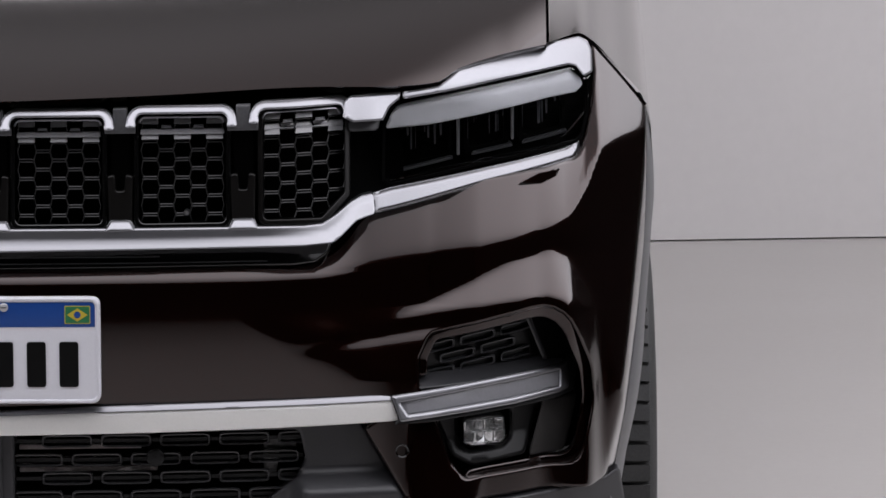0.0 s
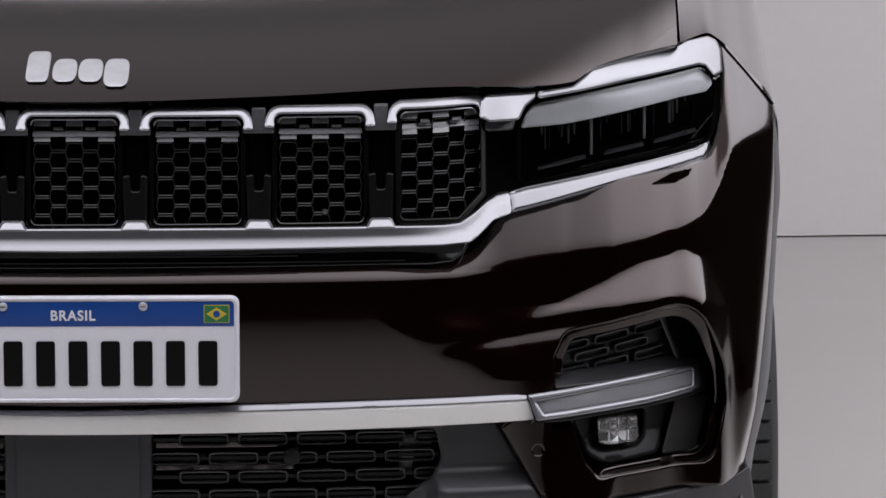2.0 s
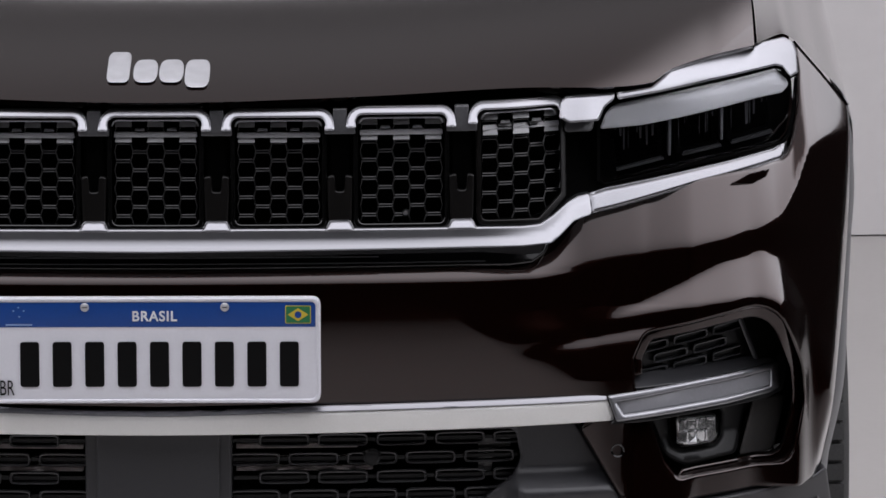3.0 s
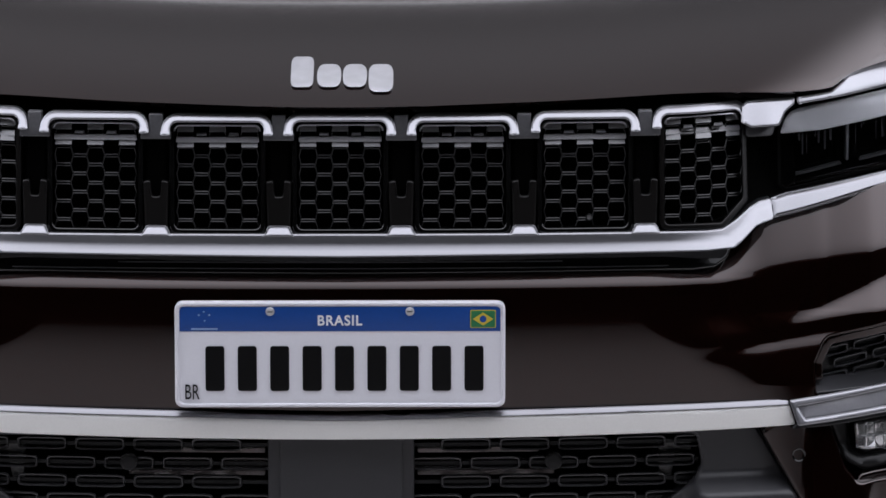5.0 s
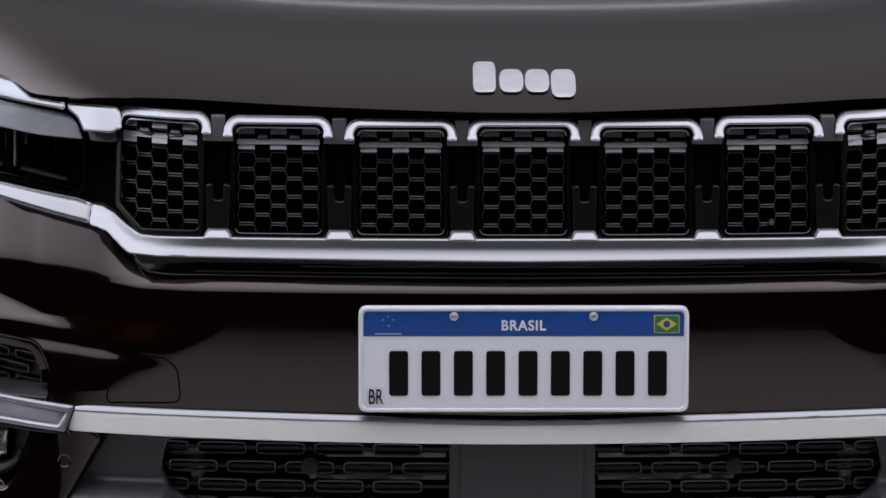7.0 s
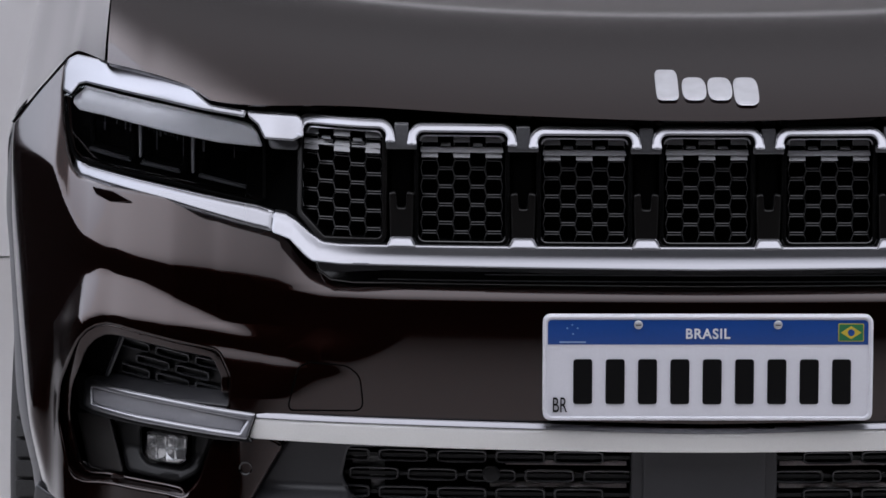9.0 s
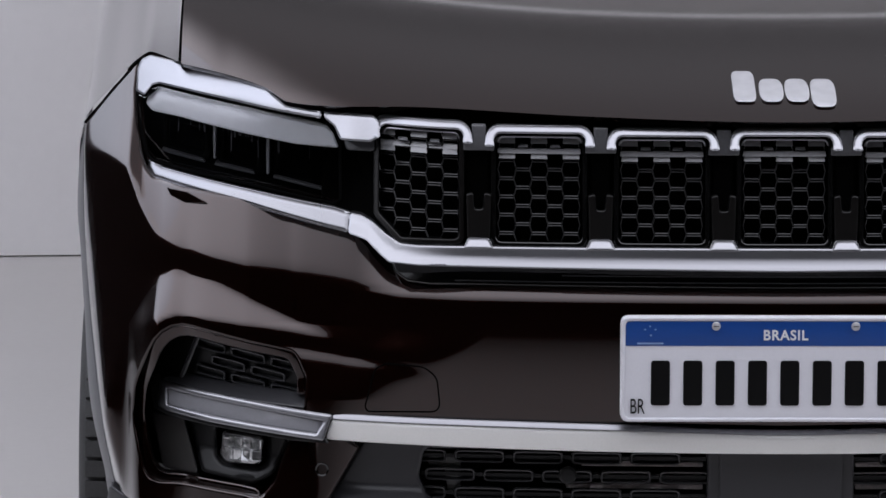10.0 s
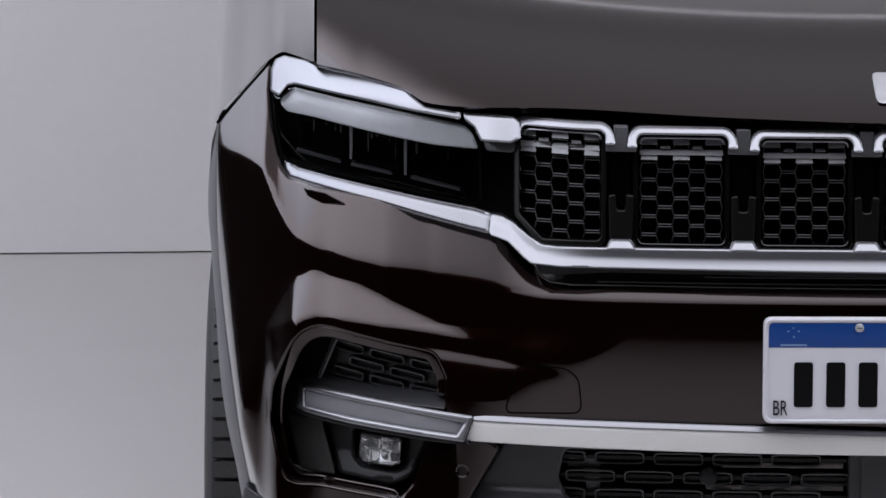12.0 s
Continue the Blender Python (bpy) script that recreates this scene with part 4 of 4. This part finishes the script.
def build_lamp_corner(k):
    flip = (lambda c: c) if k > 0 else mirrored
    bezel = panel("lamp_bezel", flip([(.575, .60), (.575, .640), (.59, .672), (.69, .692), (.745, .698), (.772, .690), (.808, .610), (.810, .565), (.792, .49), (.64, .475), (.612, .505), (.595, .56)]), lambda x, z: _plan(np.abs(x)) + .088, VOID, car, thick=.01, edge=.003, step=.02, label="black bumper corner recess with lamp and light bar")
    insert = panel("mesh_backing", flip([(.5835, .612), (.584, .634, .006), (.597, .661, .008), (.690, .680), (.716, .681, .004), (.741, .614, .004)]), lambda x, z: _plan(np.abs(x)) + .040 - .1 * (z - .61), BLACK, bezel, thick=.02, edge=.003, step=.01, label="black plastic mesh insert")
    net = brick_net("insert_mesh", .586, .722, .602, .652, lambda x, z: _plan(np.abs(x)) + .030 - .1 * (z - .61), insert, NETLOW2, pitch=.0505, cell=.0445, row=.0168, tall=.0132, lean=.16, phase=.020)
    if k < 0:
        for v in net.data.vertices:
            v.co.x = -v.co.x
        net.data.flip_normals()
    panel("corner_blade", flip([(.7165, .681, .003), (.731, .683, .006), (.752, .679, .012), (.770, .651, .02), (.779, .610, .004), (.743, .614, .003)]), lambda x, z: _plan(np.abs(x)) + .022, GLOSS, bezel, thick=.05, edge=.004, step=.008, label="gloss black corner blade")
    outer = [(.5850, .612, .004), (.5832, .634, .016), (.597, .664, .016), (.7637, .697, .06), (.7995, .610, .08), (.8025, .569, .08), (.7845, .490, .03), (.640, .4825)]
    inner = [(.645, .489), (.774, .4965, .025), (.789, .569, .06), (.785, .606, .06), (.7540, .683, .05), (.605, .655, .012), (.594, .632, .012), (.5945, .612, .004)]
    cut = rounded(flip(FOG_HOLE), .008, .006)
    panel("surround", flip(outer + inner), lambda x, z: bumper_face(x, z) + .010 - .18 * (np.clip(z, .56, .70) - .64) + (.10 + .20 * step_between(.50, .54, z)) * distance(np.stack([np.atleast_1d(x), np.atleast_1d(z)], 1), [cut]), PAINT, bezel, thick=.02, edge=.002, step=.005, label="gloss brown band round the recess")
    blade = [(.7135, .680), (.720, .680), (.7455, .616), (.739, .616)]
    panel("blade_edge", flip(blade), lambda x, z: _plan(np.abs(x)) + .020, GREY, bezel, thick=.03, edge=.002, step=.006)
    shelf = [(.560, .596), (.590, .613), (.735, .620), (.765, .613), (.760, .609), (.66, .600)]
    panel("shelf", flip(shelf), lambda x, z: _plan(np.abs(x)) + .004 + 1.8 * np.clip(z - .598 - .05 * (np.abs(x) - .6), 0, 1), GREY, bezel, thick=.02, edge=.002, step=.006, label="grey shelf above the light bar")
    bar = panel("light_bar", flip(LED), led_face(-.010), CHROME, bezel, thick=.05, edge=.003, holes=[flip(LED_IN)], step=.005, label="chrome-framed daytime light bar, unlit")
    panel("light_bar_face", flip(LED_IN), led_face(-.005), DIFFUSE, bar, thick=.02, edge=.0015, step=.008, label="grey frosted light bar face")
    panel("bar_carrier", flip([(.553, .557), (.60, .558), (.755, .5695), (.778, .576, .006), (.783, .606, .01), (.774, .618, .006), (.766, .612), (.772, .585, .006), (.760, .579), (.70, .573), (.558, .5625)]), led_face(-.003), BLACK, bezel, thick=.04, edge=.002, step=.008)
    # lamp bucket, side panel and fog lamp
    panel("bucket", flip([(.603, .560, .004), (.6235, .507, .02), (.650, .492, .02), (.716, .500, .01), (.738, .569, .004)]), lambda x, z: _plan(np.abs(x)) + .034 - .55 * np.clip(.53 - z, 0, .03), BLACK, bezel, thick=.04, edge=.006, step=.008,
          holes=[flip([(.632, .556, .006), (.633, .520, .01), (.645, .511, .01), (.688, .513, .01), (.697, .522, .01), (.698, .557, .006)])], label="dark fog lamp bucket")
    panel("side_panel", flip([(.7205, .497, .004), (.767, .4965, .012), (.7835, .566, .006), (.739, .566, .004)]), lambda x, z: _plan(np.abs(x)) + .020, GREYG, bezel, thick=.05, edge=.003, step=.01, label="smooth dark grey side panel")
    fog = panel("fog_lamp", flip([(.637, .5525, .008), (.640, .524, .012), (.6475, .5175, .008), (.686, .518, .01), (.6915, .524, .01), (.690, .5525, .008)]), lambda x, z: _plan(np.abs(x)) + .026 + .25 * np.abs(np.abs(x) - .664) + .45 * (z - .536), CRYSTAL, bezel, thick=.03, edge=.003, step=.003, label="clear unlit fog lamp with faceted reflector")
    glass = panel("fog_lens", flip([(.636, .5535, .008), (.639, .523, .012), (.647, .5165, .008), (.6865, .517, .01), (.6925, .523, .01), (.691, .5535, .008)]), lambda x, z: _plan(np.abs(x)) + .014, GLASS, fog, thick=.015, edge=.005, step=.006)
    glass.visible_shadow = False
    for i, (x0, x1) in enumerate(((.640, .6515), (.6525, .6635), (.6645, .6760), (.6770, .6885))):
        for j, (z0, z1) in enumerate(((.5205, .5350), (.5360, .5500))):
            tx, tz = (.45, -.15, .2, -.4)[i] * (1 if j else -1), (.10, -.12, .0, -.25)[i] - .25 * j
            panel("facet", flip([(x0, z0, .002), (x1, z0, .002), (x1, z1, .002), (x0, z1, .002)]), lambda x, z: _plan(np.abs(x)) + .021 + tx * (np.abs(x) - (x0 + x1) / 2) + tz * (z - (z0 + z1) / 2), CRYSTAL, fog, thick=.006, edge=.0015, step=.004)
    return bezel


for k in (1, -1):
    build_lamp_corner(k)

# facets added under the headlights, steeper than the skin, to shape a dark reflection
DARK_REFLECTION = [(.708, .8365, .002), (.735, .8475, .003), (.763, .8500, .002), (.757, .8405, .003), (.738, .8335, .003)]
for k in (1, -1):
    panel("reflection_facet", DARK_REFLECTION if k > 0 else mirrored(DARK_REFLECTION), lambda x, z: bumper_face(x, .841 + .2 * (np.abs(x) - .735)) + .25 * (z - .841 - .2 * (np.abs(x) - .735)) - .0045, PAINT, bumper, thick=.006, edge=.0008, step=.004, label="small painted facet tilted to give a dark reflection")

# seams
TOW = [(-.510, .603, .015), (-.498, .650, .014), (-.483, .657, .012), (-.438, .655, .02), (-.422, .643, .02), (-.4175, .599, .012), (-.507, .597, .01)]
loop = rounded(TOW, .012, .005)
sweep("tow_cover_seam", [(x, float(bumper_face(np.array(x), np.array(z))) + .0008, z) for x, z in loop], [(-.0009, 0), (.0009, 0), (.0009, .0013), (-.0009, .0013)], VOID, bumper, closed=True, label="thin seam round the tow eye cover")

for k in (1, -1):
    run = [(.8095 + (.881 - .8095) * t, .992 - .083 * t) for t in np.linspace(0, 1, 30)]
    sweep("wing_seam", [(k * x, float(bumper_face(np.array(x), np.array(z))) + .0015, z) for x, z in run], [(-.0016, -.006), (.0016, -.006), (.0016, .0018), (-.0016, .0018)], VOID, bumper, label="dark gap between bumper and wing")

# unseen black boxes, added to block light behind the grille and openings
shell = part("inner_light_block", box_mesh("inner_light_block", (-.735, .36, .30), (.735, 1.45, .93), .03), VOID, car, "unseen matt black box added to block light in the nose")
part("grille_light_block", box_mesh("grille_light_block", (-.52, .16, .34), (.52, .40, .93), .02), VOID, car, "unseen matt black box added to block light behind the grille")


# wheel arches and wheels
_arch_in = curve_through([.40, .469, .565, .664, .74, .787, .918], [.819, .834, .850, .868, .877, .8795, .8805])
_arch_wide = curve_through([.40, .46, .565, .664, .742, .787, .86, .907], [.013, .015, .016, .012, .011, .012, .009, .002])


def build_arch(k):
    verts, faces = [], []
    zs = np.linspace(.907, .40, 70)
    section = [(0, 0), (.25, .012), (.55, .04), (.85, .09), (1.0, .14), (.97, .17), (.6, .19), (-1.5, .19)]
    for z in zs:
        x0 = float(_arch_in(z))
        y0 = float(bumper_face(np.array(x0), np.array(max(z, .468)))) + .001
        for f, d in section:
            verts.append((k * (x0 + f * float(_arch_wide(z)) * 1.45), y0 + d, z))
    m = len(section)
    for i in range(len(zs) - 1):
        for j in range(m - 1):
            q = (i * m + j, i * m + j + 1, (i + 1) * m + j + 1, (i + 1) * m + j)
            faces.append(q[::-1] if k > 0 else q)
    return part("arch_trim", pydata("arch_trim", verts, faces, True, 50), GREYA, car, "grey plastic wheel arch trim")


for k in (1, -1):
    build_arch(k)
    lx, ly, lz = .798, .99, .37
    wheel = lathe("front_wheel", [(-.10, .20), (-.10, .245), (.055, .25), (.085, .262), (.088, .20), (.03, .17), (.02, .05), (.02, .001)], ALLOY, car, (k * lx, ly, lz), turns=48, label="grey alloy front wheel with black tyre")
    tyre = lathe("tyre", [(k * a, b) for a, b in ((-.095, .25), (-.112, .275), (-.114, .32), (-.105, .348), (-.09, .356), (.085, .356), (.098, .349), (.108, .335), (.112, .30), (.105, .265), (.088, .25))], RUBBER, wheel, (k * lx, ly, lz), turns=96, label="black road tyre with cross grooves")
    bm = bmesh.new()
    for q in range(83):
        t = 2 * math.pi * q / 83
        for row, (a, b) in enumerate(((-.088, -.045), (-.038, -.003), (.003, .038), (.045, .099))):
            shift = .02 if row % 2 else 0
            c0, c1 = t + .004 + shift, t + .064 + shift
            vs = []
            for rr in (.350, .3705 if row < 3 else .3690):
                for ang in (c0, c1):
                    for aa in (a, b):
                        drop = .010 if (row == 3 and aa == b) else 0
                        vs.append(bm.verts.new((k * (lx + aa), ly + (rr - drop) * math.cos(ang), lz + (rr - drop) * math.sin(ang))))
            for f in ((0, 1, 3, 2), (4, 6, 7, 5), (0, 4, 5, 1), (1, 5, 7, 3), (3, 7, 6, 2), (2, 6, 4, 0)):
                bm.faces.new([vs[i] for i in f])
    bmesh.ops.recalc_face_normals(bm, faces=bm.faces[:])
    part("tread", bm, RUBBER, wheel, "black tread blocks")

# number plate
RIM_OUT = [(-.2, .5955, .011), (.2, .5955, .011), (.2, .7245, .011), (-.2, .7245, .011)]
RIM_IN = [(-.1950, .6005, .008), (.1950, .6005, .008), (.1950, .7195, .008), (-.1950, .7195, .008)]
plate = panel("number_plate", RIM_OUT, lambda x, z: 0 * x, WHITE, car, thick=.012, edge=.001, step=.012, label="white number plate with blue band, black bars and flag")


panel("rim", RIM_OUT, lambda x, z: -.0022 + 0 * x, WHITE, plate, thick=.003, edge=.0022, holes=[RIM_IN], step=.0025, label="raised white rim")
panel("blue_band", [(-.194, .6885, .0005), (.194, .6885, .0005), (.194, .7185, .006), (-.194, .7185, .006)], lambda x, z: -.0006 + 0 * x, BLUE, plate, thick=.0006, edge=.0003, step=.02, label="blue band along the plate's top")
for i in range(9):
    c = -.1515 + i * .0392
    panel("character_bar", [(c - .0115, .6155, .004), (c + .0115, .6155, .004), (c + .0115, .6705, .004), (c - .0115, .6705, .004)], lambda x, z: -.0016 + 0 * x, INK, plate, thick=.0018, edge=.0009, step=.008, label="plain black raised bar")
for x in (-.0845, .0845):
    lathe("screw", [(-.0040, .0001), (-.0038, .003), (-.0024, .0052), (.0004, .0056)], BADGE, plate, (x, 0, .7128), axis="y", turns=24, label="domed steel screw")
    part("screw_slot", box_mesh("screw_slot", (x - .0032, -.0043, .7123), (x + .0032, -.0037, .7133)), BLACK, plate)
panel("flag", [(.1575, .6925, .0015), (.1885, .6925, .0015), (.1885, .7145, .0015), (.1575, .7145, .0015)], lambda x, z: -.0012 + 0 * x, YELLOW, plate, thick=.0006, edge=.0003, step=.01, label="small flag with yellow border")
panel("flag_field", [(.1585, .6935, .001), (.1875, .6935, .001), (.1875, .7135, .001), (.1585, .7135, .001)], lambda x, z: -.0017 + 0 * x, GREEN, plate, thick=.0005, edge=.0002, step=.01, label="green flag field")
panel("flag_diamond", [(.1605, .7035, 0), (.173, .6955, 0), (.1855, .7035, 0), (.173, .7115, 0)], lambda x, z: -.0022 + 0 * x, YELLOW, plate, thick=.0005, edge=.0002, step=.01, label="yellow diamond")
panel("flag_disc", [(.173 + .0042 * math.cos(a * .5236), .7035 + .0042 * math.sin(a * .5236), 0) for a in range(12)], lambda x, z: -.0027 + 0 * x, BLUE, plate, thick=.0005, edge=.0002, step=.01, label="blue disc")


def writing(name, text, size, x, z, mat, parent, wide=1.0, bold=0.0, spacing=1.0):
    cu = bpy.data.curves.new(name, "FONT")
    cu.body, cu.size, cu.align_x, cu.align_y, cu.extrude, cu.offset, cu.space_character = text, size, "CENTER", "CENTER", .0003, bold, spacing
    tmp = bpy.data.objects.new(name, cu)
    me = bpy.data.meshes.new_from_object(tmp)
    bpy.data.objects.remove(tmp)
    me.transform(Matrix.Translation((x, -.0012, z)) @ Matrix.Rotation(radians(90), 4, "X") @ Matrix.Diagonal((wide, 1, 1, 1)))
    return part(name, me, mat, parent, "white lettering" if mat is PALE else "black lettering")


writing("country_lettering", "BRASIL", .0172, -.0005, .7012, PALE, plate, .95, .0004, 1.12)
writing("country_code", "BR", .0265, -.1795, .6135, INK, plate, .60, .0)
panel("print_bar", [(-.180, .6905, .0005), (-.148, .6905, .0005), (-.148, .6925, .0005), (-.180, .6925, .0005)], lambda x, z: -.0012 + 0 * x, FAINT, plate, thick=.0005, edge=.0002, step=.01, label="pale blue print bar")
for x, z in ((-.1645, .7125), (-.1705, .7085), (-.158, .7085), (-.1635, .7015)):
    panel("print_star", [(x - .0016, z, 0), (x, z - .0013, 0), (x + .0016, z, 0), (x, z + .0013, 0)], lambda a, b: -.0012 + 0 * a, FAINT, plate, thick=.0005, edge=.0002, step=.01)


# the rest of the body behind the bonnet: plain sides, glasshouse, roof, rear wheels
def build_body():
    ys = np.linspace(1.46, 4.68, 40)
    ring = [(.80, .34), (.885, .40), (.897, .62), (.893, .82), (.886, .93), (.872, 1.02), (.82, 1.06), (.60, 1.075), (0, 1.085)]
    ring = ring + [(-x, z) for x, z in ring[-2::-1]]
    verts, faces, m = [], [], len(ring)
    for y in ys:
        back = float(step_between(4.2, 4.68, y))
        for x, z in ring:
            verts.append((x * (1 - .10 * back), y + (.12 * (z - .7) ** 2 if y > 4.4 else 0), z - .02 * back))
    for i in range(len(ys) - 1):
        for j in range(m - 1):
            faces.append((i * m + j, (i + 1) * m + j, (i + 1) * m + j + 1, i * m + j + 1))
    faces += [tuple(range(m)), tuple((len(ys) - 1) * m + j for j in range(m))[::-1]]
    shell = pydata("body_shell", verts, faces, True, 40)
    part("body_shell", shell, PAINT, car, "plain dark brown body sides")
    rows = [(1.10, 4.60, .78, 1.06), (1.45, 4.50, .74, 1.25), (1.86, 4.34, .67, 1.48), (2.05, 4.25, .62, 1.58)]
    for name, mat, some, label in (("glasshouse", GLOSS, rows, "dark tinted glasshouse"), ("roof", PAINT, [(2.05, 4.25, .62, 1.58), (2.25, 4.15, .56, 1.635), (2.7, 3.8, .40, 1.655), (3.0, 3.4, .1, 1.66)], "dark brown roof skin")):
        verts, faces = [], []
        for y0, y1, w, z in some:
            loop = rounded([(-w, y0, .16), (w, y0, .16), (w, y1, .16), (-w, y1, .16)], .16, 9)
            verts += [(x, y, z) for x, y in loop]
        m = len(loop)
        for i in range(len(some) - 1):
            for j in range(m):
                faces.append((i * m + j, i * m + (j + 1) % m, (i + 1) * m + (j + 1) % m, (i + 1) * m + j))
        faces.append(tuple((len(some) - 1) * m + j for j in range(m)))
        part(name, pydata(name, verts, faces, True, 40), mat, car, label)
    for k in (1, -1):
        wheel = lathe("rear_wheel", [(-.10, .20), (-.10, .245), (.055, .25), (.085, .262), (.088, .20), (.03, .17), (.02, .05), (.02, .001)], ALLOY, car, (k * .79, 3.78, .37), turns=40, label="grey alloy rear wheel with black tyre")
        lathe("tyre", [(k * a, b) for a, b in ((-.095, .25), (-.114, .32), (-.09, .37), (.085, .37), (.114, .335), (.112, .30), (.088, .25))], RUBBER, wheel, (k * .79, 3.78, .37), turns=64, label="black road tyre")


build_body()
